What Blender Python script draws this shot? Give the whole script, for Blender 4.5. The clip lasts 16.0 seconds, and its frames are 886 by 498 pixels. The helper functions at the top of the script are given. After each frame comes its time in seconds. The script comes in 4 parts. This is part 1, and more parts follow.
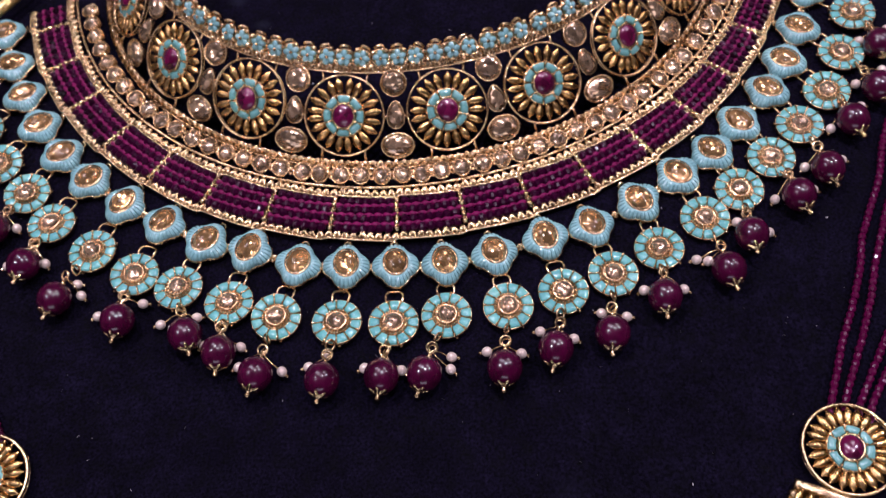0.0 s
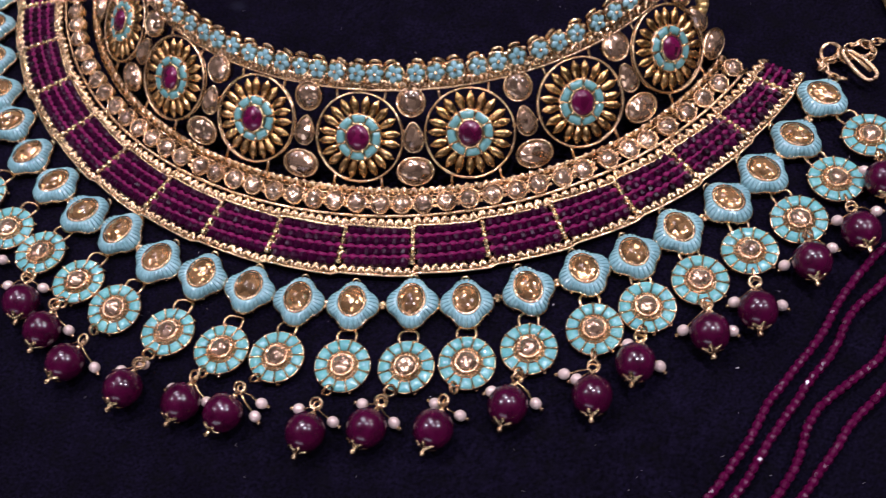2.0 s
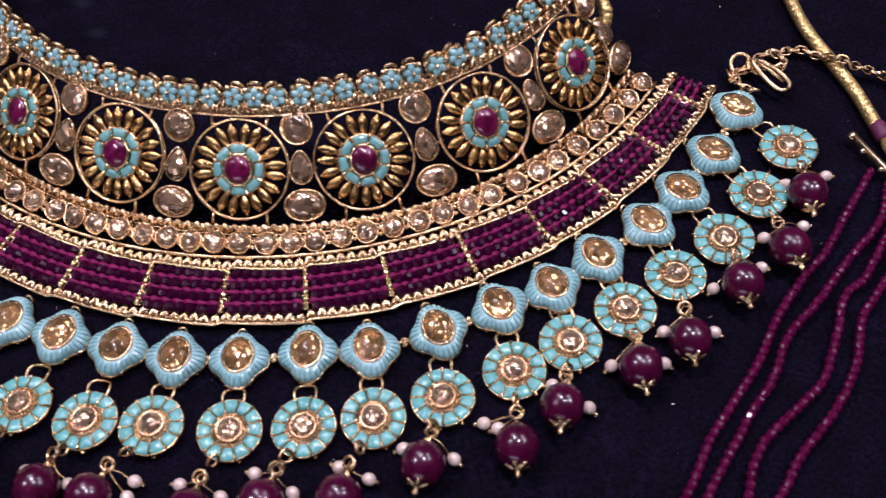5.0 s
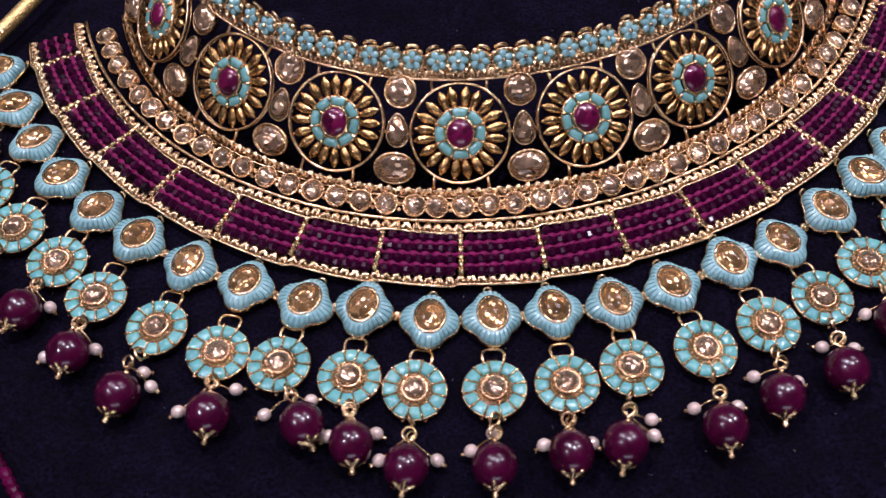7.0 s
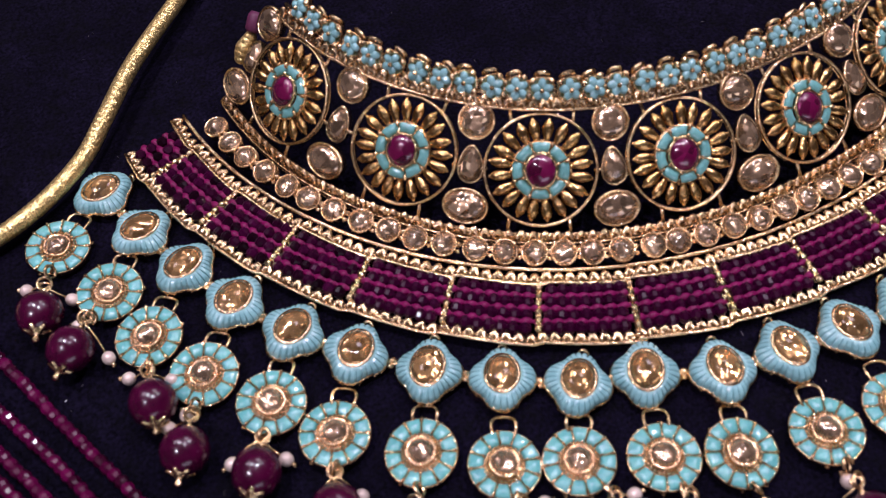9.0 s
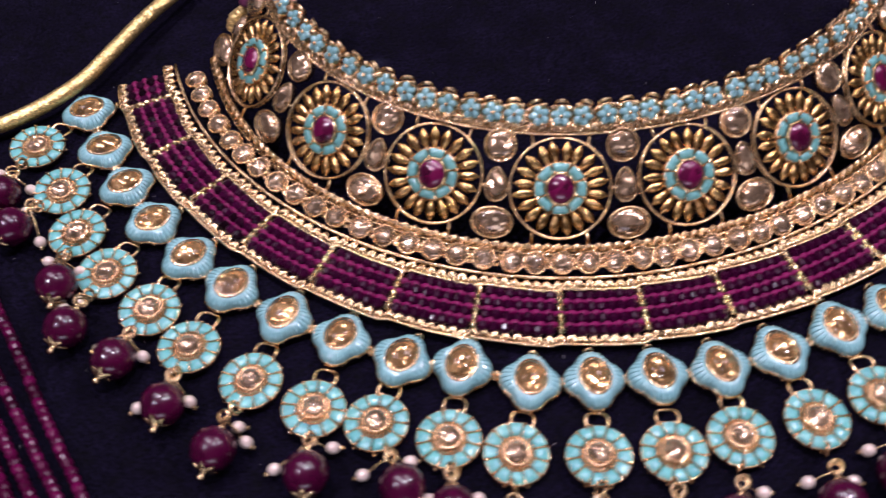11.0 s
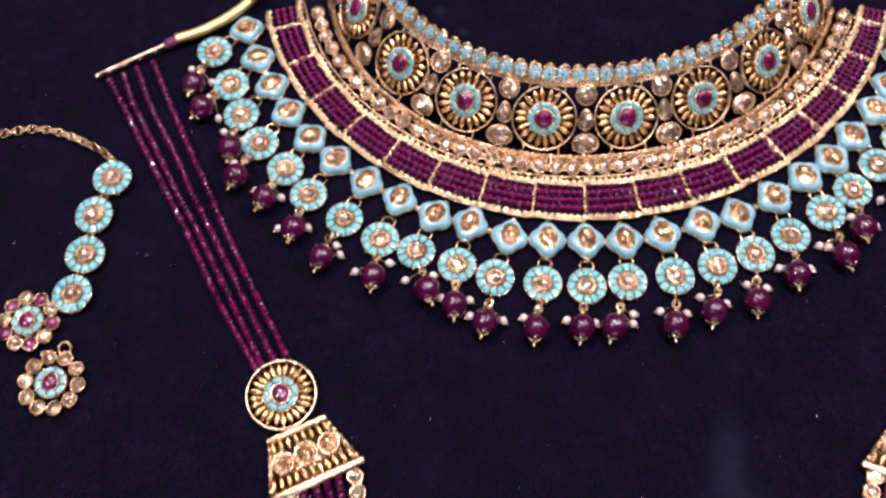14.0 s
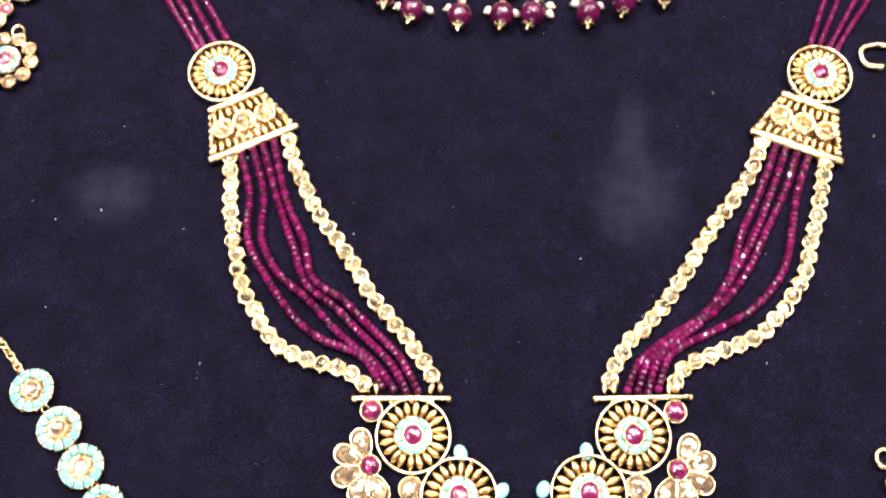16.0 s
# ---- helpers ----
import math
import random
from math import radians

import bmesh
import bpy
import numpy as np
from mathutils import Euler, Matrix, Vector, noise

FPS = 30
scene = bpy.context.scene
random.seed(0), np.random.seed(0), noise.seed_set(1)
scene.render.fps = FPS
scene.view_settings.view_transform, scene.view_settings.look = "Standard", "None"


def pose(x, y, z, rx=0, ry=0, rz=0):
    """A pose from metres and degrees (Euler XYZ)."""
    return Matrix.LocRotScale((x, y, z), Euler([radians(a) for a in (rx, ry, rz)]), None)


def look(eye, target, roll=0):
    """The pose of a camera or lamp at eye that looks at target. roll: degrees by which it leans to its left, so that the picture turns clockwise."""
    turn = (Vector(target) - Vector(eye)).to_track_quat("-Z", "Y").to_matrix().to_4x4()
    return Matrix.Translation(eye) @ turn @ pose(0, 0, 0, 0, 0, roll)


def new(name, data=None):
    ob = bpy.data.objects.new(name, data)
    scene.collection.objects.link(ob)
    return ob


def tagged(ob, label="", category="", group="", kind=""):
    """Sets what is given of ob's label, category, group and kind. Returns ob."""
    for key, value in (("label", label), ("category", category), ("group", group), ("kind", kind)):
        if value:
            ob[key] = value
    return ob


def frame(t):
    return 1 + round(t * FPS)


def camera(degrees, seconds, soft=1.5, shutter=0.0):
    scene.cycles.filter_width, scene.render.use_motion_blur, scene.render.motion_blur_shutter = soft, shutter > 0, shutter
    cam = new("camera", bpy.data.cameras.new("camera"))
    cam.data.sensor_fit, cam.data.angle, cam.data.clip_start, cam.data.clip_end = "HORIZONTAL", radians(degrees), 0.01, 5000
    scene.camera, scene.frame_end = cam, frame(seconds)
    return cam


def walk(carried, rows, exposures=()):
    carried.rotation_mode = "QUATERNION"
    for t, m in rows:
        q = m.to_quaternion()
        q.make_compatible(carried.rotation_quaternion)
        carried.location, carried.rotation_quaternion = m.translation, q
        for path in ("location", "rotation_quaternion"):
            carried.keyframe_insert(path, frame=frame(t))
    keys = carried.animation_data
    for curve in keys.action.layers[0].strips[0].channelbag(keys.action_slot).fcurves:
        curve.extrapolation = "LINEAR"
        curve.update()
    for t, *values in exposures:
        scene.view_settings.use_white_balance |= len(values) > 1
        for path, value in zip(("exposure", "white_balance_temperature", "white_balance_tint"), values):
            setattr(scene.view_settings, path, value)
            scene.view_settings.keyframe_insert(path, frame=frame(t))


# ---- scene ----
cam = camera(49.5, 16.0, soft=1.05, shutter=0.3)
cam.data.dof.use_dof, cam.data.dof.focus_distance, cam.data.dof.aperture_fstop = True, 0.21, 22.0
PATH = [
    (0, (0.01705, 0.01385, 0.21434), (0.00259, 0.10785, 0.03840), -7.16),
    (0.5, (0.02340, 0.02602, 0.21120), (0.00322, 0.11784, 0.03467), -9.15),
    (1, (0.03941, 0.03068, 0.20443), (0.00869, 0.12228, 0.02931), -11.11),
    (1.5, (0.06106, 0.03981, 0.19900), (0.01702, 0.12958, 0.02579), -12.02),
    (2, (0.08489, 0.05107, 0.19233), (0.03224, 0.13696, 0.01956), -12.35),
    (2.5, (0.10147, 0.06572, 0.18676), (0.04572, 0.15022, 0.01428), -12.31),
    (3, (0.10890, 0.07178, 0.18096), (0.05242, 0.15680, 0.00897), -12.10),
    (3.2, (0.10949, 0.07360, 0.17854), (0.05310, 0.15866, 0.00654), -12.07),
    (5.3, (0.06403, 0.05520, 0.17029), (0.03189, 0.15728, 0.00134), -4.26),
    (5.5, (0.05255, 0.05225, 0.16945), (0.02042, 0.15369, 0.00010), -5.23),
    (6, (0.02651, 0.04209, 0.16801), (0.00505, 0.14636, -0.00130), -4.15),
    (6.5, (-0.00819, 0.03596, 0.16974), (-0.01612, 0.14107, -0.00023), -3.37),
    (7, (-0.03803, 0.03387, 0.17082), (-0.03281, 0.13952, 0.00108), -1.91),
    (7.5, (-0.06060, 0.03908, 0.16989), (-0.04500, 0.14497, 0.00094), -1.05),
    (8, (-0.08885, 0.05164, 0.16413), (-0.06556, 0.15600, -0.00489), -2.15),
    (8.5, (-0.09881, 0.06735, 0.15839), (-0.07203, 0.16902, -0.01174), -3.80),
    (8.7, (-0.10006, 0.07057, 0.15647), (-0.07203, 0.17165, -0.01382), -3.95),
    (10.8, (-0.07223, 0.04914, 0.16920), (-0.06473, 0.15761, 0.00134), -2.08),
    (11, (-0.05337, 0.04182, 0.17072), (-0.05219, 0.15266, 0.00425), -2.35),
    (11.5, (-0.01703, 0.04257, 0.17867), (-0.02925, 0.14995, 0.01039), -1.70),
    (12, (-0.00912, 0.05205, 0.17583), (-0.02328, 0.15899, 0.00741), -2.00),
    (12.5, (-0.02080, 0.05324, 0.17702), (-0.03631, 0.15652, 0.00646), -4.45),
    (13, (-0.02785, 0.05308, 0.18656), (-0.04535, 0.14977, 0.01237), -5.98),
    (13.5, (-0.04218, 0.03633, 0.23037), (-0.05486, 0.11978, 0.04905), -4.31),
    (14, (-0.04191, -0.00356, 0.28667), (-0.05223, 0.07428, 0.10273), -3.89),
    (14.5, (-0.03550, -0.03450, 0.29693), (-0.04384, 0.04193, 0.11230), -2.48),
    (15, (-0.02251, -0.05434, 0.30177), (-0.02838, 0.02329, 0.11755), -0.61),
    (15.5, (-0.01737, -0.07390, 0.29155), (-0.02415, -0.00260, 0.10481), -1.61),
    (16, (-0.01997, -0.08486, 0.28130), (-0.02478, -0.02072, 0.09193), -0.36),
]
walk(cam, [(t, look(eye, target, roll)) for t, eye, target, roll in PATH],
     exposures=[(0, 0.11, 6300, 30), (0.5, 0.17, 6300, 30), (2.5, 0.19, 6300, 30), (3.2, 0.09, 6300, 30), (5.4, 0.25, 6300, 30), (6.5, 0.17, 6300, 30), (7.0, 0.14, 6300, 30), (7.5, 0.26, 6300, 30), (8.0, 0.12, 6300, 29), (8.7, 0.14, 6300, 29), (11.0, 0.34, 6300, 30), (12.5, 0.29, 6300, 30), (13, 0.34, 6300, 30), (14.0, 0.73, 6300, 30), (14.5, 0.74, 6300, 30), (15.3, 1.09, 6300, 22), (15.6, 1.55, 6500, 16), (16, 2.18, 7100, 6)])

# ---- light: a shop counter under ceiling downlights ----
world = bpy.data.worlds.new("world")
world.use_nodes = True
world.node_tree.nodes["Background"].inputs[0].default_value = (0.9, 0.85, 0.8, 1)
world.node_tree.nodes["Background"].inputs[1].default_value = 0.09
scene.world = world
LAMP_WATTS = 6.2
LAMP_COLOUR = (0.97, 0.93, 1.0)
LAMPS = [(-0.25, 0.5), (0.22, 0.2), (-0.75, -0.1), (0.9, 0.45)]
LAMP_Z = 1.25
PANEL_WATTS = 6.0
PANELS = [(-0.9, 1.1), (0.8, 1.2)]
WINDOW_WATTS = 8.0


# ---- materials ----
def mat(name, colour, rough=0.4, metal=0.0, coat=0.0, vary=0.15, scale=900.0, bump=0.0, bump_scale=2500.0, alt=None, island=0.0, sheen=0.0, spec=0.5, facet=0.0, facet_scale=800.0, coat_rough=0.05):
    m = bpy.data.materials.new(name)
    m.use_nodes = True
    nt = m.node_tree
    b = nt.nodes["Principled BSDF"]
    b.inputs["Roughness"].default_value = rough
    b.inputs["Metallic"].default_value = metal
    b.inputs["Coat Weight"].default_value = coat
    b.inputs["Coat Roughness"].default_value = coat_rough
    b.inputs["Specular IOR Level"].default_value = spec
    b.inputs["Sheen Weight"].default_value = sheen
    tc = nt.nodes.new("ShaderNodeTexCoord")
    geo = nt.nodes.new("ShaderNodeNewGeometry")
    info = nt.nodes.new("ShaderNodeObjectInfo")
    add = nt.nodes.new("ShaderNodeVectorMath")
    add.operation = "MULTIPLY_ADD"
    nt.links.new(info.outputs["Random"], add.inputs[0])
    add.inputs[1].default_value = (0.37, 0.21, 0.53)
    nt.links.new(tc.outputs["Object"], add.inputs[2])
    n1 = nt.nodes.new("ShaderNodeTexNoise")
    n1.inputs["Scale"].default_value = scale
    n1.inputs["Detail"].default_value = 3
    nt.links.new(add.outputs[0], n1.inputs["Vector"])
    mix = nt.nodes.new("ShaderNodeMix")
    mix.data_type = "RGBA"
    mix.inputs[6].default_value = (*[c * (1 - vary) for c in colour], 1)
    mix.inputs[7].default_value = (*(alt or [min(1, c * (1 + vary)) for c in colour]), 1)
    nt.links.new(n1.outputs["Fac"], mix.inputs[0])
    hsv = nt.nodes.new("ShaderNodeHueSaturation")
    mr = nt.nodes.new("ShaderNodeMapRange")
    mr.inputs["To Min"].default_value, mr.inputs["To Max"].default_value = 1 - max(island, 0.05), 1 + max(island, 0.05)
    nt.links.new(geo.outputs["Random Per Island"] if island else info.outputs["Random"], mr.inputs["Value"])
    nt.links.new(mr.outputs["Result"], hsv.inputs["Value"])
    nt.links.new(mix.outputs[2], hsv.inputs["Color"])
    nt.links.new(hsv.outputs["Color"], b.inputs["Base Color"])
    r = nt.nodes.new("ShaderNodeMapRange")
    r.inputs["To Min"].default_value, r.inputs["To Max"].default_value = rough * 0.7, rough * 1.35
    nt.links.new(n1.outputs["Fac"], r.inputs["Value"])
    nt.links.new(r.outputs["Result"], b.inputs["Roughness"])
    if facet:
        # tilted cells like foil facets in a stone; their bright and dark glints painted in
        vo = nt.nodes.new("ShaderNodeTexVoronoi")
        vo.inputs["Scale"].default_value = facet_scale
        nt.links.new(add.outputs[0], vo.inputs["Vector"])
        tilt = nt.nodes.new("ShaderNodeVectorMath")
        tilt.operation = "MULTIPLY_ADD"
        nt.links.new(vo.outputs["Color"], tilt.inputs[0])
        tilt.inputs[1].default_value = (2 * facet, 2 * facet, 2 * facet)
        tilt.inputs[2].default_value = (-facet, -facet, -facet)
        summed = nt.nodes.new("ShaderNodeVectorMath")
        nt.links.new(tilt.outputs[0], summed.inputs[0])
        nt.links.new(geo.outputs["Normal"], summed.inputs[1])
        unit = nt.nodes.new("ShaderNodeVectorMath")
        unit.operation = "NORMALIZE"
        nt.links.new(summed.outputs[0], unit.inputs[0])
        nt.links.new(unit.outputs[0], b.inputs["Normal"])
        deep = nt.nodes.new("ShaderNodeMix")
        deep.data_type, deep.blend_type = "RGBA", "MULTIPLY"
        deep.inputs[0].default_value = 0.8
        nt.links.new(hsv.outputs["Color"], deep.inputs[6])
        grey = nt.nodes.new("ShaderNodeMapRange")
        grey.inputs["To Min"].default_value, grey.inputs["To Max"].default_value = 0.25, 1.7
        nt.links.new(vo.outputs["Color"], grey.inputs["Value"])
        nt.links.new(grey.outputs["Result"], deep.inputs[7])
        nt.links.new(deep.outputs[2], b.inputs["Base Color"])
    if bump:
        n2 = nt.nodes.new("ShaderNodeTexNoise")
        n2.inputs["Scale"].default_value = bump_scale
        n2.inputs["Detail"].default_value = 2
        nt.links.new(add.outputs[0], n2.inputs["Vector"])
        bp = nt.nodes.new("ShaderNodeBump")
        bp.inputs["Strength"].default_value = bump
        bp.inputs["Distance"].default_value = 0.0003
        nt.links.new(n2.outputs["Fac"], bp.inputs["Height"])
        nt.links.new(bp.outputs["Normal"], b.inputs["Normal"])
    return m


GOLD = mat("gold_plate", (0.78, 0.535, 0.305), 0.2, 1.0, vary=0.36, bump=0.85, bump_scale=1900, scale=600)
GOLD_YELLOW = mat("antique_gold", (0.54, 0.335, 0.135), 0.2, 1.0, vary=0.34, bump=0.6, bump_scale=1800, scale=700)
ENAMEL = mat("turquoise_enamel", (0.09, 0.315, 0.355), 0.2, coat=0.8, vary=0.25, alt=(0.12, 0.46, 0.42), scale=380, bump=0.45, bump_scale=900, island=0.14)
ENAMEL_PALE = mat("pale_turquoise_enamel", (0.135, 0.355, 0.38), 0.12, coat=1.0, vary=0.25, alt=(0.25, 0.475, 0.48), scale=420, bump=0.45, bump_scale=1100)
ENAMEL_DEEP = mat("sea_green_enamel", (0.12, 0.33, 0.315), 0.22, coat=0.8, vary=0.3, scale=500)
TOPAZ = mat("champagne_stone", (0.50, 0.345, 0.215), 0.16, 0.8, coat=1.0, vary=0.3, scale=330, facet=0.38, facet_scale=640, coat_rough=0.03)
TOPAZ_WARM = mat("amber_stone", (0.70, 0.41, 0.17), 0.13, 0.8, coat=1.0, vary=0.35, scale=330, facet=0.48, facet_scale=560, coat_rough=0.03)
FOIL = mat("foil_backed_stone", (0.85, 0.63, 0.38), 0.1, 0.85, coat=0.9, vary=0.35, scale=330, facet=0.8, facet_scale=430)
RUBY = mat("ruby_stone", (0.090, 0.0035, 0.032), 0.2, 0.1, coat=0.8, vary=0.3, scale=350, facet=0.1, facet_scale=500)
DROP = mat("burgundy_glass_bead", (0.013, 0.0003, 0.006), 0.24, coat=0.6, vary=0.5, scale=330, alt=(0.078, 0.0018, 0.031), bump=0.35, bump_scale=420, coat_rough=0.06, spec=0.3)
CRYSTAL = mat("purple_crystal_bead", (0.019, 0.0005, 0.0105), 0.3, 0.0, coat=0.04, vary=0.5, scale=300, island=0.8, spec=0.12)
STRAND = mat("magenta_crystal_bead", (0.058, 0.0009, 0.023), 0.28, 0.0, coat=0.1, vary=0.45, scale=300, island=0.6, spec=0.22)
# light shining through where bead rows touch, put into a brighter colour
SEAM_GLOW = mat("magenta_seam_glow", (0.135, 0.003, 0.050), 0.45, vary=0.6, scale=450, spec=0.2)
PEARL = mat("pearl", (0.66, 0.54, 0.47), 0.2, 0.25, coat=0.8, vary=0.2, scale=700, coat_rough=0.1)
# facet cells also paint sparkle into the thread's colour
CORD = mat("gold_thread", (0.74, 0.54, 0.22), 0.34, 0.85, vary=0.35, scale=1500, facet=0.32, facet_scale=4500)
THREAD = mat("purple_thread", (0.09, 0.01, 0.045), 0.6, vary=0.3, scale=1500)
SILVER = mat("worn_pale_metal", (0.62, 0.48, 0.30), 0.3, 1.0, vary=0.2, scale=500)
LINT = mat("lint", (0.5, 0.48, 0.5), 0.9, vary=0.2)
PAINT = mat("wall_paint", (0.12, 0.105, 0.095), 0.7, vary=0.08, scale=6)
WOOD = mat("counter_laminate", (0.2, 0.13, 0.09), 0.4, vary=0.3, scale=20)
FLOOR = mat("floor_tile", (0.4, 0.37, 0.33), 0.3, vary=0.15, scale=9)
WHITE = mat("white_trim", (0.75, 0.75, 0.72), 0.4, vary=0.05)


def velvet_material():
    m = mat("navy_velvet", (0.0021, 0.0016, 0.0049), 0.95, vary=0.9, scale=260, bump=1.0, bump_scale=900, sheen=0.025, spec=0.05)
    nt = m.node_tree
    b = nt.nodes["Principled BSDF"]
    b.inputs["Sheen Roughness"].default_value = 0.45
    b.inputs["Sheen Tint"].default_value = (0.35, 0.3, 0.6, 1)
    # places where the pile is rubbed pale
    tc = nt.nodes.new("ShaderNodeTexCoord")
    total = None
    for centre, size in (((-0.132, 0.022, 0), (60, 75, 1)), ((0.033, 0.032, 0), (55, 45, 1)), ((0.031, 0.046, 0), (120, 36, 1)), ((-0.066, 0.212, 0), (260, 420, 1)), ((-0.057, 0.203, 0), (300, 420, 1))):
        mp = nt.nodes.new("ShaderNodeVectorMath")
        mp.operation = "SUBTRACT"
        mp.inputs[1].default_value = centre
        nt.links.new(tc.outputs["Object"], mp.inputs[0])
        sc = nt.nodes.new("ShaderNodeVectorMath")
        sc.operation = "MULTIPLY"
        sc.inputs[1].default_value = size
        nt.links.new(mp.outputs[0], sc.inputs[0])
        ln = nt.nodes.new("ShaderNodeVectorMath")
        ln.operation = "LENGTH"
        nt.links.new(sc.outputs[0], ln.inputs[0])
        fall = nt.nodes.new("ShaderNodeMapRange")
        fall.interpolation_type = "SMOOTHERSTEP"
        fall.inputs["From Min"].default_value, fall.inputs["From Max"].default_value = 0.1, 1.15
        fall.inputs["To Min"].default_value, fall.inputs["To Max"].default_value = 0.9, 0.0
        nt.links.new(ln.outputs["Value"], fall.inputs["Value"])
        if total is None:
            total = fall.outputs["Result"]
        else:
            s = nt.nodes.new("ShaderNodeMath")
            s.operation = "MAXIMUM"
            nt.links.new(total, s.inputs[0])
            nt.links.new(fall.outputs["Result"], s.inputs[1])
            total = s.outputs[0]
    blot = nt.nodes.new("ShaderNodeTexNoise")
    blot.inputs["Scale"].default_value = 160
    blot.inputs["Detail"].default_value = 4
    nt.links.new(tc.outputs["Object"], blot.inputs["Vector"])
    f = nt.nodes.new("ShaderNodeMath")
    f.operation = "MULTIPLY"
    nt.links.new(total, f.inputs[0])
    nt.links.new(blot.outputs["Fac"], f.inputs[1])
    old = b.inputs["Base Color"].links[0].from_socket
    # the nap: fine tufts and broader strokes of the pile
    for scale, low, high in ((1500, 0.35, 2.0), (75, 0.72, 1.28)):
        nap = nt.nodes.new("ShaderNodeTexNoise")
        nap.inputs["Scale"].default_value = scale
        nap.inputs["Detail"].default_value = 2
        nt.links.new(tc.outputs["Object"], nap.inputs["Vector"])
        span = nt.nodes.new("ShaderNodeMapRange")
        span.inputs["From Min"].default_value, span.inputs["From Max"].default_value = 0.3, 0.7
        span.inputs["To Min"].default_value, span.inputs["To Max"].default_value = low, high
        nt.links.new(nap.outputs["Fac"], span.inputs["Value"])
        times = nt.nodes.new("ShaderNodeMix")
        times.data_type, times.blend_type = "RGBA", "MULTIPLY"
        times.inputs[0].default_value = 1.0
        nt.links.new(old, times.inputs[6])
        nt.links.new(span.outputs["Result"], times.inputs[7])
        old = times.outputs[2]
    mix = nt.nodes.new("ShaderNodeMix")
    mix.data_type = "RGBA"
    mix.inputs[7].default_value = (0.0125, 0.0132, 0.0245, 1)
    nt.links.new(f.outputs[0], mix.inputs[0])
    nt.links.new(old, mix.inputs[6])
    nt.links.new(mix.outputs[2], b.inputs["Base Color"])
    return m


VELVET = velvet_material()


# ---- shapes ----
class Shape:
    """Vertices and faces of one mesh, gathered from simple solids."""

    def __init__(self):
        self.v, self.f = [], []

    def add(self, solid, m=None):
        n = len(self.v)
        verts, faces = solid
        self.v += [tuple(m @ Vector(p)) for p in verts] if m is not None else [tuple(p) for p in verts]
        self.f += [tuple(i + n for i in face) for face in faces]
        return self

    def mesh(self, name, material, smooth=True):
        me = bpy.data.meshes.new(name)
        me.from_pydata(self.v, [], self.f)
        me.polygons.foreach_set("use_smooth", [smooth] * len(me.polygons))
        me.materials.append(material)
        me.update()
        return me


def rings(loops, close=True, cap0=True, cap1=True):
    """A skin over loops of equal length."""
    n = len(loops[0])
    v = [p for loop in loops for p in loop]
    f = []
    for k in range(len(loops) - 1):
        for i in range(n if close else n - 1):
            j = (i + 1) % n
            f.append((k * n + i, k * n + j, (k + 1) * n + j, (k + 1) * n + i))
    if cap0:
        f.append(tuple(reversed(range(n))))
    if cap1:
        f.append(tuple(range((len(loops) - 1) * n, len(loops) * n)))
    return v, f


def lathe(profile, n=16, sx=1.0, sy=1.0, cap0=True, cap1=True):
    """profile: (radius, z) from the bottom up."""
    return rings([[(r * sx * math.cos(2 * math.pi * i / n), r * sy * math.sin(2 * math.pi * i / n), z) for i in range(n)] for r, z in profile], cap0=cap0, cap1=cap1)


def torus(R, r, n=24, k=8, sx=1.0, sy=1.0, arc=1.0):
    loops = []
    count = n if arc >= 1 else n + 1
    for i in range(count):
        a = 2 * math.pi * arc * i / n
        loops.append([((R + r * math.cos(2 * math.pi * j / k)) * math.cos(a) * sx, (R + r * math.cos(2 * math.pi * j / k)) * math.sin(a) * sy, r * math.sin(2 * math.pi * j / k)) for j in range(k)])
    if arc >= 1:
        v, f = rings(loops, cap0=False, cap1=False)
        m = (n - 1) * k
        f += [(m + j, m + (j + 1) % k, (j + 1) % k, j) for j in range(k)]
        return v, f
    return rings(loops)


def ball(r, n=10, k=6, sx=1.0, sy=1.0, sz=1.0):
    prof = [(r * math.sin(math.pi * j / k), -r * sz * math.cos(math.pi * j / k)) for j in range(k + 1)]
    prof[0], prof[-1] = (r * 0.05, -r * sz), (r * 0.05, r * sz)
    return lathe(prof, n, sx, sy)


def box(sx, sy, sz, c=(0, 0, 0), bevel=0.0):
    b = bevel
    loops = []
    for z, i in ((-sz / 2, b), (-sz / 2 + b, 0), (sz / 2 - b, 0), (sz / 2, b)):
        x, y = sx / 2 - i, sy / 2 - i
        loops.append([(c[0] - x, c[1] - y, c[2] + z), (c[0] + x, c[1] - y, c[2] + z), (c[0] + x, c[1] + y, c[2] + z), (c[0] - x, c[1] + y, c[2] + z)])
    return rings(loops)


def spline(points, step):
    """Points at even steps along a smooth curve through the given ones."""
    p = [Vector(q) for q in points]
    p = [2 * p[0] - p[1], *p, 2 * p[-1] - p[-2]]
    dense = []
    for a, b, c, d in zip(p, p[1:], p[2:], p[3:]):
        for i in range(24):
            t = i / 24
            dense.append(0.5 * (2 * b + (c - a) * t + (2 * a - 5 * b + 4 * c - d) * t * t + (3 * b - a - 3 * c + d) * t**3))
    dense.append(p[-2])
    out, left = [dense[0]], step
    for a, b in zip(dense, dense[1:]):
        run = (b - a).length
        at = 0.0
        while run - at >= left:
            at += left
            out.append(a.lerp(b, at / run))
            left = step
        left -= run - at
    return out


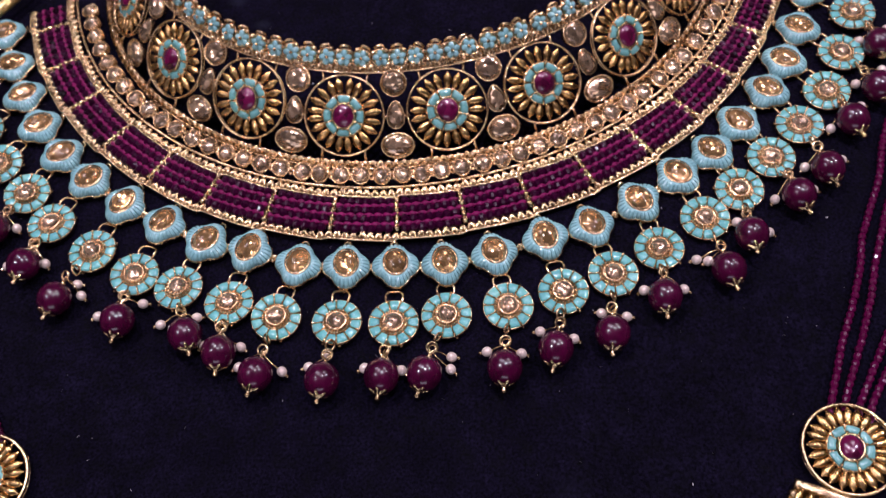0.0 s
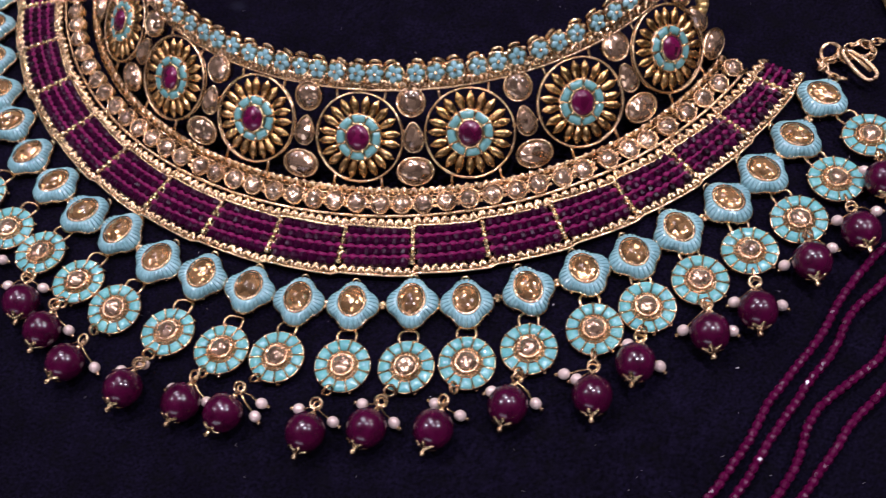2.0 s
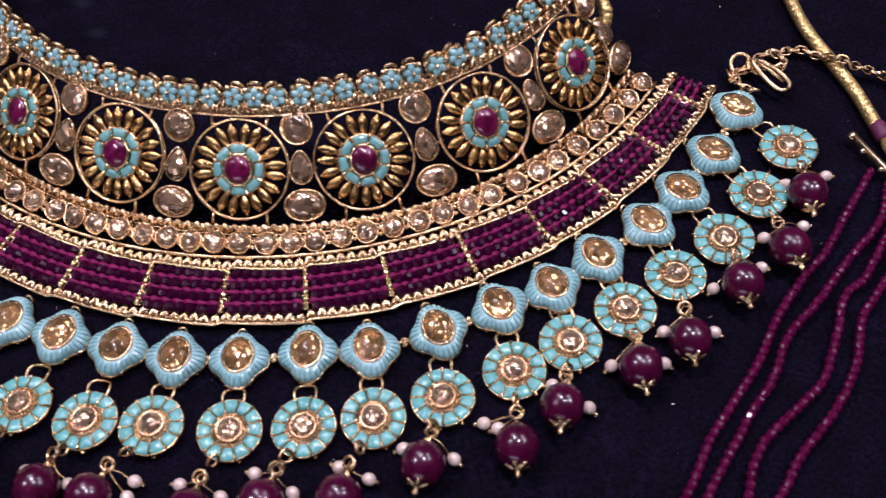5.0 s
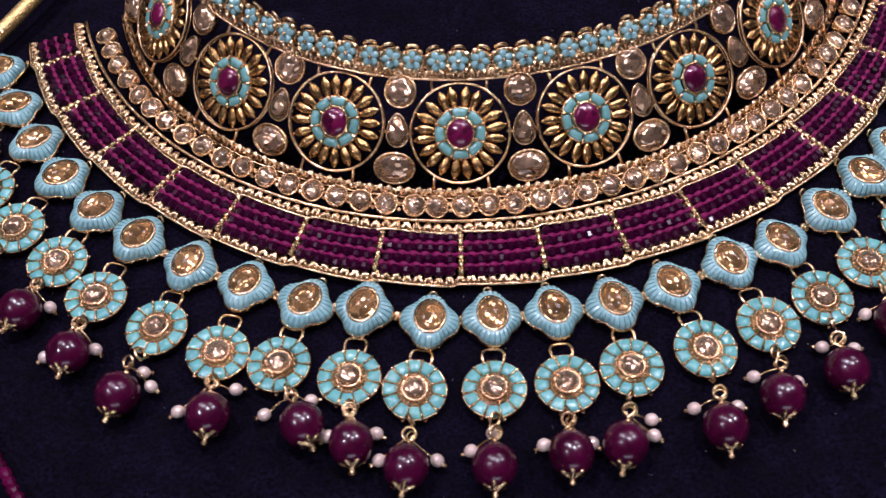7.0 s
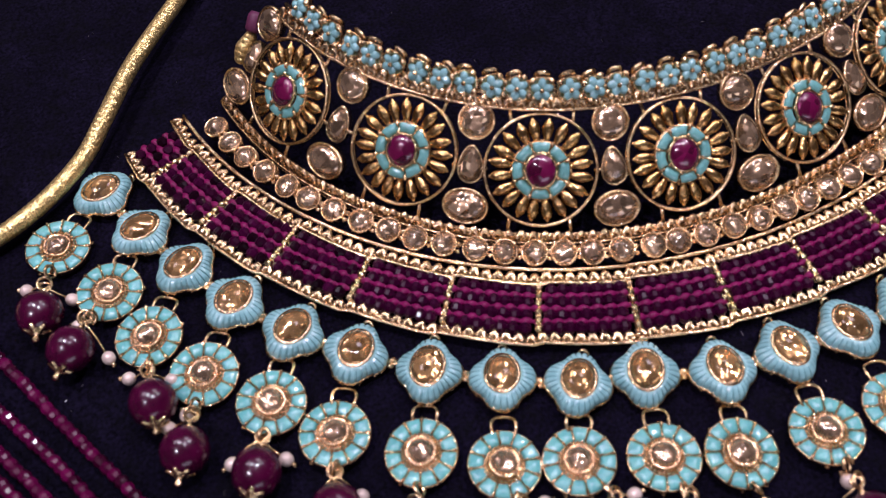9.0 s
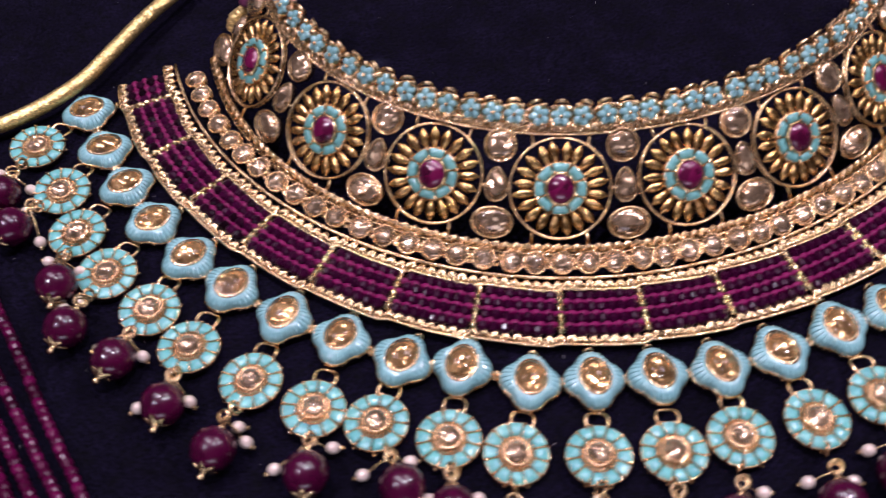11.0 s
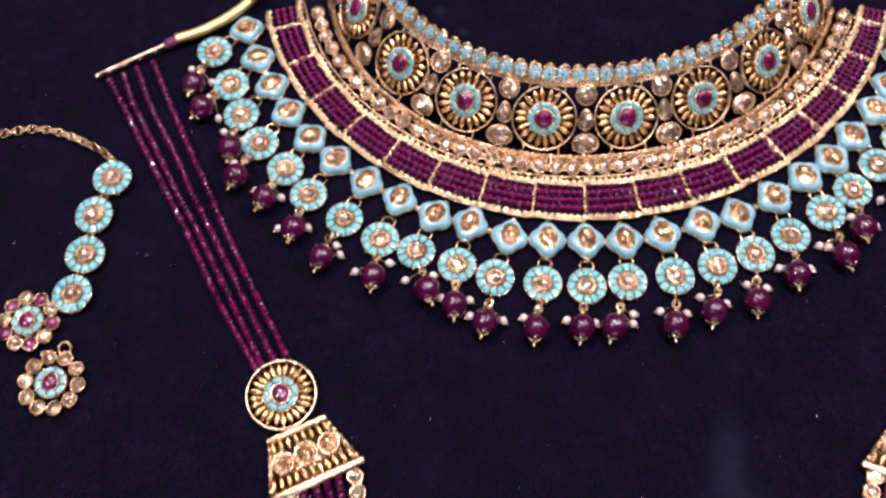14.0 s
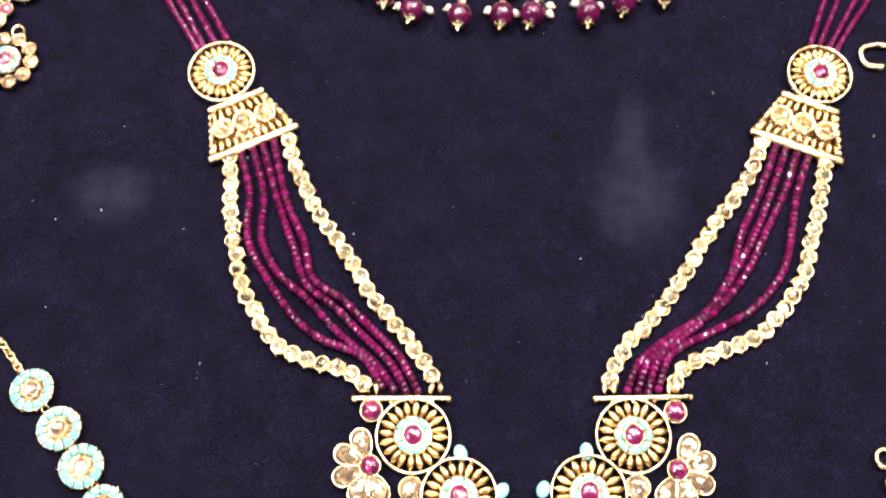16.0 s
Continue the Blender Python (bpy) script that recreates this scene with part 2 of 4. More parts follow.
def frames(points, up=(0, 0, 1)):
    """A pose at each point: x along the curve, z near up."""
    out = []
    for i, p in enumerate(points):
        x = (points[min(i + 1, len(points) - 1)] - points[max(i - 1, 0)]).normalized()
        y = Vector(up).cross(x).normalized()
        z = x.cross(y)
        m = Matrix((x, y, z)).transposed().to_4x4()
        m.translation = p
        out.append(m)
    return out


def tube(points, r, k=8, taper=None):
    loops = []
    for i, m in enumerate(frames(points)):
        s = r * (taper(i / (len(points) - 1)) if taper else 1)
        loops.append([m @ Vector((0, s * math.cos(2 * math.pi * j / k), s * math.sin(2 * math.pi * j / k))) for j in range(k)])
    return rings(loops)


def dome(a, b, h, n=20):
    """A smooth cabochon."""
    return lathe([(1.0, -h * 0.3), (1.0, 0), (0.93, h * 0.36), (0.8, h * 0.62), (0.6, h * 0.82), (0.35, h * 0.95), (0.05, h)], n, a, b)


def part(name, me, parent, m=None, label=""):
    ob = new(name, me)
    ob.parent = parent
    if m is not None:
        ob.matrix_basis = m
    return tagged(ob, label)


def thing(name, label, category, x=0.0, y=0.0, z=0.0):
    ob = new(name)
    ob.empty_display_size = 0.01
    ob.location = (x, y, z)
    return tagged(ob, label, category)


# ---- the setting ----
def slab(name, sx, sy, sz, x, y, z, material, bevel=0.0):
    me = Shape().add(box(sx, sy, sz, bevel=bevel)).mesh(name, material, smooth=False)
    ob = new(name, me)
    ob.location = (x, y, z)
    return tagged(ob, kind="structure")


slab("floor", 5.2, 5.2, 0.1, 0, 0, -0.85, FLOOR)
slab("ceiling", 5.2, 5.2, 0.1, 0, 0, 1.85, PAINT)
slab("wall_north", 5.2, 0.1, 2.6, 0, 2.55, 0.5, PAINT)
south = Shape()
for sx, sz, x, z in ((5.2, 0.95, 0, -0.325), (5.2, 0.85, 0, 1.375), (1.7, 0.8, -1.75, 0.55), (1.7, 0.8, 1.75, 0.55)):
    south.add(box(sx, 0.1, sz, (x, 0, z)))
ob = new("wall_south", south.mesh("wall_south", PAINT, False))
ob.location = (0, -2.55, 0)
tagged(ob, kind="structure")
# unseen window, assumed as the low front source that glints on the enamel
sash = Shape()
for sx, sz, x, z in ((1.8, 0.05, 0, -0.375), (1.8, 0.05, 0, 0.375), (0.05, 0.7, -0.875, 0), (0.05, 0.7, 0.875, 0), (0.04, 0.7, 0, 0)):
    sash.add(box(sx, 0.06, sz, (x, 0, z), 0.003))
ob = new("window_1", sash.mesh("window_1", WHITE, False))
ob.location = (0, -2.56, 0.55)
tagged(ob, kind="structure")
data = bpy.data.lights.new("daylight", "AREA")
data.shape, data.size, data.size_y, data.energy, data.color = "RECTANGLE", 1.7, 0.68, WINDOW_WATTS, (0.86, 0.92, 1.0)
new("daylight", data).matrix_world = look((0, -2.49, 0.55), (0, 0, 0.5))
slab("wall_east", 0.1, 5.0, 2.6, 2.55, 0, 0.5, PAINT)
slab("wall_west", 0.1, 5.0, 2.6, -2.55, 0, 0.5, PAINT)
counter = thing("display_counter", "dark laminate shop counter under the velvet cloth", "counter", 0, 0.1, -0.8)
part("countertop", Shape().add(box(1.5, 1.1, 0.03, (0, 0, 0.775), 0.003)).mesh("countertop", WOOD, False), counter)
part("cabinet_body", Shape().add(box(1.4, 1.0, 0.76, (0, 0, 0.38), 0.003)).mesh("cabinet_body", WOOD, False), counter)

lamp_ring = Shape().add(lathe([(0.075, 0), (0.08, 0.004), (0.08, 0.01), (0.062, 0.012), (0.06, 0.0)], 32, cap0=False, cap1=False)).mesh("trim_ring", WHITE)
lamp_rod = Shape().add(lathe([(0.03, 0.05), (0.055, 0.09), (0.055, 0.16), (0.012, 0.17), (0.012, 1.8 - LAMP_Z - 0.02)], 24)).mesh("stem", WHITE)
for i, (x, y) in enumerate(LAMPS):
    t = thing("pendant_lamp", "white pendant spotlight hanging from the ceiling", "lamp", x, y, LAMP_Z + 0.02)
    tagged(t, group="spotlights over the counter")
    part("trim_ring", lamp_ring, t)
    part("stem", lamp_rod, t)
    data = bpy.data.lights.new("downlight", "AREA")
    data.shape, data.size, data.energy, data.color = "DISK", 0.08, LAMP_WATTS, LAMP_COLOUR
    ob = new("downlight", data)
    ob.matrix_world = look((x, y, LAMP_Z), (x * 0.4, y * 0.4 + 0.07, 0))


frame_me = Shape()
for a, b, c, d in ((0.62, 0.02, 0, 0.31), (0.62, 0.02, 0, -0.31), (0.02, 0.6, 0.31, 0), (0.02, 0.6, -0.31, 0)):
    frame_me.add(box(a, b, 0.025, (c, d, 0), 0.002))
frame_me = frame_me.mesh("frame", WHITE, False)
for x, y in PANELS:
    t = thing("ceiling_panel_light", "square white panel light on the ceiling", "lamp", x, y, 1.785)
    tagged(t, group="panel lights on the ceiling")
    part("frame", frame_me, t)
    data = bpy.data.lights.new("panel", "AREA")
    data.shape, data.size, data.energy, data.color = "SQUARE", 0.58, PANEL_WATTS, LAMP_COLOUR
    new("panel", data).matrix_world = pose(x, y, 1.78)


def sag(x, y):
    """The cloth dips a little under one end of the collar."""
    return -0.0032 * math.exp(-((x + 0.125) ** 2 + (y - 0.222) ** 2) / (2 * 0.028**2))


def velvet_sheet():
    nx, ny = 150, 120
    v, f = [], []
    for j in range(ny + 1):
        for i in range(nx + 1):
            x, y = -0.6 + 1.2 * i / nx, -0.35 + 0.9 * j / ny
            z = 0.0006 * noise.noise((x * 9, y * 9, 0)) + 0.0003 * noise.noise((x * 40, y * 40, 3)) - 0.0006 + sag(x, y)
            v.append((x, y, z))
    for j in range(ny):
        for i in range(nx):
            a = j * (nx + 1) + i
            f.append((a, a + 1, a + nx + 2, a + nx + 1))
    low = len(v)
    v += [(-0.6, -0.35, -0.008), (0.6, -0.35, -0.008), (0.6, 0.55, -0.008), (-0.6, 0.55, -0.008)]
    f.append((low + 3, low + 2, low + 1, low))
    edge = [list(range(nx + 1)), [j * (nx + 1) + nx for j in range(ny + 1)], [ny * (nx + 1) + i for i in range(nx, -1, -1)], [j * (nx + 1) for j in range(ny, -1, -1)]]
    for k, run in enumerate(edge):
        f.append((low + k, low + (k + 1) % 4, *reversed(run)))
    s = Shape()
    s.v, s.f = v, f
    ob = new("velvet_cloth", s.mesh("velvet_cloth", VELVET))
    ob.location = (0, 0, 0)
    return tagged(ob, "dark navy velvet display cloth with rubbed pale patches", "cloth", kind="structure")


velvet_sheet()

# ---- the choker's plan: radii about one centre, by the angle from its lowest point ----
CX, CY = -0.018, 0.236
RIM_OUT = (0.11001, -0.00048, -0.00118, -0.00360, -0.00089)
RIM_IN = (0.10008, 0.00122, -0.00328, -0.00355, -0.00202)
PETAL_LINE = (0.11556, -0.00027, 0.00379, -0.00546, -0.00092)
DISC_LINE = (0.13247, 0.00001, -0.00104, -0.00224, -0.00157)
LEFT, RIGHT = -76.3, 81.0


def radius(c, deg):
    p = radians(deg)
    return c[0] + c[1] * math.sin(p) + c[2] * math.cos(p) + c[3] * math.cos(2 * p) + c[4] * math.sin(2 * p)


def ros_radius(deg):
    p = radians(deg)
    return 0.07931 - 0.00496 * math.cos(2 * p) + 0.00278 * math.sin(p) - 0.00265 * math.sin(2 * p)


def flat(c, deg, z):
    """A place on a flat line of the plan, relative to the choker's centre."""
    r, p = radius(c, deg), radians(deg)
    return Vector((r * math.sin(p), -r * math.cos(p), z + sag(CX + r * math.sin(p), CY - r * math.cos(p))))


def flat_pose(c, deg, z, turn=0.0):
    """Its own minus y points away from the neck."""
    d = (radius(c, deg + 0.5) - radius(c, deg - 0.5)) / radians(1)
    m = Matrix.Rotation(radians(deg) - math.atan2(d, radius(c, deg)) + radians(turn), 4, "Z")
    m.translation = flat(c, deg, z)
    return m


def cone_pose(deg, s, n=0.0):
    """On the raised collar: s metres up the slope from the rosettes' line, n proud of it."""
    p = radians(deg)
    slope = radians(40 + 10 * min(1.0, abs(deg - 3) / 75) ** 2)
    d = (ros_radius(deg + 0.5) - ros_radius(deg - 0.5)) / radians(1)
    q = p - math.atan2(d, ros_radius(deg))
    er = Vector((math.sin(q), -math.cos(q), 0))
    et = Vector((math.cos(q), math.sin(q), 0))
    u = -er * math.cos(slope) + Vector((0, 0, math.sin(slope)))
    w = er * math.sin(slope) + Vector((0, 0, math.cos(slope)))
    m = Matrix((et, u, w)).transposed().to_4x4()
    r = ros_radius(deg)
    m.translation = Vector((r * math.sin(p), -r * math.cos(p), 0.0110 - 0.0003 * math.sin(p) + sag(CX + r * math.sin(p), CY - r * math.cos(p)))) + u * s + w * n
    return m


def rail_mesh(place, a, b, pitch=0.00225, name="chain_trim", joints=()):
    """A box chain soldered on a narrow strip; place gives the pose at an angle, joints the angles where one length of chain ends."""
    s = Shape()
    marks = [a, *joints, b]

    def seat(d):
        for p, q in zip(marks, marks[1:]):
            if p <= d <= q and joints:
                return place(d) @ pose(0, 0.0007 * (0.5 - (d - p) / (q - p)), 0)
        return place(d)

    fine = [seat(a + (b - a) * i / 160) for i in range(161)]
    n = round(sum((q.translation - p.translation).length for p, q in zip(fine, fine[1:])) / pitch)
    link = torus(0.00070, 0.00049, 16, 7, 0.98, 1.75, 0.5)
    for i in range(n):
        m = seat(a + (b - a) * (i + 0.5) / n)
        s.add(link, m @ pose(0, -0.0006 + jitter(0.00006), 0.0004, jitter(7), jitter(6), jitter(8)))
    s.add(tube([(m @ pose(0, -0.0010, 0.0003)).translation for m in fine], 0.00036, 7))
    loops = []
    for m in fine:
        loops.append([m @ Vector(q) for q in ((0, -0.0009, -0.0012), (0, 0.0009, -0.0012), (0, 0.0009, -0.0003), (0, 0.0007, -0.0001), (0, -0.0007, -0.0001), (0, -0.0009, -0.0003))])
    v, f = rings(loops)
    s.add((v, [tuple(reversed(q)) for q in f]))
    return s.mesh(name, GOLD)


def jitter(k):
    return random.uniform(-k, k)


choker = thing("choker_necklace", "gold collar choker with turquoise enamel, champagne stones and burgundy drops", "necklace", CX, CY, 0)


def steps(a, b, n):
    return [a + (b - a) * i / (n - 1) for i in range(n)]


DIVIDERS = (-71.5, -62.8, -53.8, -44.6, -35.2, -25.9, -16.2, -6.5, 3.1, 12.9, 22.5, 32.1, 41.8, 51.0, 60.0, 68.9, 77.1)
part("outer_chain_trim", rail_mesh(lambda d: flat_pose(RIM_OUT, d, 0.0015), LEFT, RIGHT, joints=DIVIDERS), choker)
part("inner_chain_trim", rail_mesh(lambda d: flat_pose(RIM_IN, d, 0.0028), LEFT - 1, RIGHT - 0.5, joints=DIVIDERS), choker)
part("inner_bar", Shape().add(tube([flat(RIM_IN, d, 0.0030) * 0.979 for d in steps(LEFT - 1, RIGHT - 3, 80)], 0.00045, 8)).mesh("inner_bar", GOLD), choker)
part("lower_collar_trim", rail_mesh(lambda d: cone_pose(d, -0.0128, 0.0002), LEFT - 1, RIGHT - 1), choker)
part("lower_bar", Shape().add(tube([cone_pose(d, -0.0146, -0.0004).translation for d in steps(LEFT - 1, RIGHT - 4, 80)], 0.00045, 8)).mesh("lower_bar", GOLD), choker)
part("upper_collar_trim", rail_mesh(lambda d: cone_pose(d, 0.0122, 0.0002), LEFT + 1, RIGHT - 1), choker)
part("upper_bar", Shape().add(tube([cone_pose(d, 0.0138, -0.0003).translation for d in steps(LEFT + 1, RIGHT - 1, 80)], 0.0005, 8)).mesh("upper_bar", GOLD), choker)

# ---- rosettes ----
ROS_R = 0.0105


def bud(fat):
    prof = [(0.0003, -0.0006), (0.0006 * fat, 0.0003), (0.00086 * fat, 0.0013), (0.00096 * fat, 0.0022), (0.00088 * fat, 0.0030), (0.00062 * fat, 0.0036), (0.00035, 0.0039), (0.00042, 0.0041), (0.0002, 0.0043)]
    v, f = lathe(prof, 8)
    return [(x, z, y * 0.75) for x, y, z in v], [tuple(reversed(q)) for q in f]


ros_ring = Shape().add(torus(ROS_R, 0.00036, 56, 8)).add(torus(ROS_R, 0.0003, 48, 6), pose(0, 0, -0.0009)).mesh("ring", GOLD)
brooch_ring = Shape().add(torus(ROS_R, 0.00050, 56, 8)).add(torus(ROS_R, 0.0004, 48, 6), pose(0, 0, -0.0011)).mesh("ring", GOLD)


def setting_mesh(k, n=8):
    """The cup of a rosette, its outer and inner prongs; k is its radius."""
    s = Shape().add(lathe([(k - 0.0003, -0.0009), (k + 0.0002, -0.0006), (k + 0.0002, 0.0006), (k - 0.0002, 0.0009), (k - 0.0024, 0.0005)], 32))
    s.add(torus(k - 0.0024, 0.00042, 24, 6, 0.93, 1.04), pose(0, 0, 0.0012))
    for i in range(n):
        a = 2 * math.pi * (i + 0.5) / n
        s.add(ball(0.00058, 7, 5, 1.3, 0.8), pose((k - 0.0003) * math.cos(a), (k - 0.0003) * math.sin(a), 0.0012, 0, 0, math.degrees(a)))
        s.add(ball(0.00045, 7, 5), pose((k - 0.0020) * math.cos(a), (k - 0.0019) * math.sin(a), 0.0015))
        s.add(ball(0.0004, 6, 4), pose(k * math.cos(a + 0.39), k * math.sin(a + 0.39), 0.0010))
    return s.mesh("setting", GOLD)


def cell_mesh(count, r0, r1, z0, z1, gap, n=5, material=ENAMEL):
    """One domed enamel cell of a ring of them, about its own plus x."""
    half = math.pi / count - gap
    loops = []
    for inset, z in ((0.0, z0), (0.04, (z0 + z1) / 2), (0.22, z1)):
        ra, rb = r0 + (r1 - r0) * inset, r1 - (r1 - r0) * inset * 0.7
        h = half * (1 - inset)
        loop = [(rb * math.cos(h * (2 * i / (n - 1) - 1)), rb * math.sin(h * (2 * i / (n - 1) - 1)), z) for i in range(n)]
        loop += [(ra * math.cos(-h * (2 * i / (n - 1) - 1)), ra * math.sin(-h * (2 * i / (n - 1) - 1)), z) for i in range(n)]
        loops.append(loop)
    return Shape().add(rings(loops)).mesh("enamel_cell", material)


def cell_ring(parent, me, count):
    for i in range(count):
        part("enamel_cell", me, parent, Matrix.Rotation(2 * math.pi * i / count, 4, "Z"))


ROS_KIT, BROOCH_KIT = [
    (Shape().add(bud(fat)).mesh("petal", GOLD_YELLOW), setting_mesh(k), cell_mesh(8, k - 0.0021, k - 0.0001, 0.0006, 0.0013, 0.035, material=ENAMEL_DEEP),
     Shape().add(dome(r, r * 1.1, 0.0015), pose(0, 0, 0.001)).mesh("ruby", RUBY))
    for fat, k, r in ((1.22, 0.0055, 0.0030), (1.25, 0.0054, 0.0029))]


def rosette(parent, m, buds=20, name="rosette", kit=ROS_KIT):
    petal, setting, cell, ruby = kit
    ring = part(name, ros_ring if kit is ROS_KIT else brooch_ring, parent, m)
    part("setting", setting, ring)
    cell_ring(ring, cell, 8)
    part("ruby", ruby, ring, None, "faceted dark pink oval stone")
    for i in range(buds):
        part("petal", petal, ring, Matrix.Rotation(2 * math.pi * (i + 0.5) / buds, 4, "Z") @ pose(jitter(0.00012), 0.0056 + jitter(0.00015), 0.0001, 0, 0, jitter(4)))
    return ring


ROSETTES = (-66.9, -46.5, -27.3, -7.1, 13.8, 33.8, 53.5, 71.6)
for d in ROSETTES:
    rosette(choker, cone_pose(d, 0.0))


# ---- bezel-set stones ----
def bezel_mesh(a, b, h=0.0022):
    s = Shape().add(lathe([(0.82, -h), (1.04, -h * 0.8), (1.15, -0.0002), (1.14, 0.0003), (1.07, 0.0005), (0.99, 0.0003), (0.93, -0.0002)], 24, a, b, cap1=False))
    return s.mesh("bezel", GOLD)


def stone_mesh(a, b, h, material):
    return Shape().add(dome(a * 0.97, b * 0.97, h * 1.15)).mesh("stone", material)


BEZELS = {}


def set_stone(parent, m, a, b, h=0.0013, material=None, name="stone_setting", label=""):
    material = material or TOPAZ
    key = (round(a, 5), round(b, 5), material.name)
    if key not in BEZELS:
        BEZELS[key] = bezel_mesh(a, b), stone_mesh(a, b, h, material)
    bezel, stone = BEZELS[key]
    ob = part(name, bezel, parent, m, label)
    part("stone", stone, ob)
    return ob


def pear_meshes():
    def loop(s, z, n=20):
        return [(0.0022 * s * math.sin(a) * (1 - 0.28 * math.cos(a)), 0.0034 * s * math.cos(a), z) for a in [-2 * math.pi * i / n for i in range(n)]]
    bez = Shape().add(rings([loop(0.85, -0.002), loop(1.02, -0.0016), loop(1.12, 0), loop(1.08, 0.0003), loop(0.97, 0.0002)], cap1=False)).mesh("bezel", GOLD)
    gem_ = Shape().add(rings([loop(0.97, -0.0004, 12), loop(0.97, 0, 12), loop(0.7, 0.0009, 12), loop(0.3, 0.0012, 12)])).mesh("stone", TOPAZ, False)
    return bez, gem_


PEAR = pear_meshes()
ends = [ROSETTES[0] - 8.9, *[(a + b) / 2 for a, b in zip(ROSETTES, ROSETTES[1:])], ROSETTES[-1] + 7.8]
strut = Shape().add(tube([Vector((0, -0.0015, 0)), Vector((0, 0.0015, 0))], 0.00042, 6)).mesh("strut", GOLD)
for k, d in enumerate(ends):
    w = random.uniform(-0.4, 0.4)
    set_stone(choker, cone_pose(d + w * 0.3, 0.0084, 0.0006) @ pose(0, 0, 0, random.uniform(-6, 6), random.uniform(-6, 6)), 0.0031, 0.0032)
    p = part("stone_setting", PEAR[0], choker, cone_pose(d, 0.0002, 0.0004) @ pose(0, 0, 0, 0, 0, random.uniform(-5, 5)))
    part("stone", PEAR[1], p)
    set_stone(choker, cone_pose(d - w * 0.3, -0.0078, 0.0004) @ pose(0, 0, 0, random.uniform(-6, 6), random.uniform(-6, 6)), 0.0040, 0.0031)
for d in ROSETTES:
    for x, y, a in ((-0.0058, 0.0100, 6), (0.0058, 0.0100, -6), (-0.0058, -0.0102, -6), (0.0058, -0.0102, 6), (-0.0114, 0.0002, 90), (0.0114, 0.0002, 90)):
        part("strut", strut, choker, cone_pose(d, 0.0) @ pose(x, y, -0.0003, 0, 0, a))

# row of round stones between the two lower trims
LINK_BAR = Shape().add(ball(0.00065, 7, 5), pose(0, 0.0005, -0.0004)).add(ball(0.00055, 7, 5), pose(0, -0.0008, -0.0006)).mesh("link_bar", GOLD)
for i in range(44):
    d = -72.6 + 3.48 * i + jitter(0.25)
    pin, pout = cone_pose(d, -0.0146).translation, flat(RIM_IN, d, 0.0042) * 0.984
    mid = (pin + pout) / 2
    m = flat_pose(RIM_IN, d, 0) @ pose(0, 0, 0, 14 + random.uniform(-6, 6), random.uniform(-7, 7))
    m.translation = mid + Vector((0, 0, 0.0017 + random.uniform(-0.0002, 0.0003)))
    set_stone(choker, m, 0.00222, 0.00222, 0.0013)
    part("link_bar", LINK_BAR, choker, m @ pose(0.0028, 0, 0))

# top row of small turquoise flowers in gold cups
cup = Shape().add(lathe([(0.0016, -0.0022), (0.0024, -0.0016), (0.0026, 0.0), (0.0024, 0.0003), (0.002, -0.0001)], 16))
for i in range(4):
    a = math.pi / 4 + i * math.pi / 2
    cup.add(ball(0.00075, 7, 5), pose(0.0024 * math.cos(a), 0.0024 * math.sin(a), 0.0003))
cup.add(ball(0.0005, 7, 5), pose(0, 0, 0.0011))
cup.add(torus(0.0013, 0.00045, 10, 6), pose(0, 0.0026, -0.0008, 60))
cup = cup.mesh("cup", GOLD)
flower = Shape()
for i in range(5):
    a = 2 * math.pi * i / 5 + 0.3
    flower.add(ball(0.00095, 8, 5, 1.15, 0.9, 0.55), pose(0.00112 * math.cos(a), 0.00115 * math.sin(a), 0.0003, 0, 0, math.degrees(a)))
flower.add(ball(0.0005, 7, 4), pose(0, 0, 0.0004))
flower = flower.mesh("flower", ENAMEL_PALE)
count = 38
for i in range(count):
    d = LEFT + 3 + (RIGHT - LEFT - 5) * (i + 0.5) / count + (0.2 if i % 3 == 0 else -0.2 if i % 3 == 2 else 0)
    m = cone_pose(d, 0.0148 + 0.0012 * (d / 75) ** 4, 0.0003 * math.sin(i * 2.1)) @ pose(0, 0, 0.0008, 4 + random.uniform(-6, 6), random.uniform(-8, 8), random.uniform(-25, 25))
    c = part("flower_cup", cup, choker, m)
    part("flower", flower, c, None, "small turquoise enamel flower")

# ---- ribbon of purple beads in panels ----


def rondelle(length, r, n=7, neck=0.42):
    prof = [(r * neck, -length * 0.5), (r * 0.94, -length * 0.24), (r, length * 0.1), (r * neck, length * 0.5)]
    v, f = lathe(prof, n)
    return [(z, x, y) for x, y, z in v], f


band_bead = Shape().add(rondelle(0.0022, 0.0013, 8)).mesh("bead", CRYSTAL, False)


def band_point(d, w, z=0.0018):
    a, b = flat(RIM_OUT, d, z), flat(RIM_IN, d, z + 0.0006)
    return a.lerp(b, w)


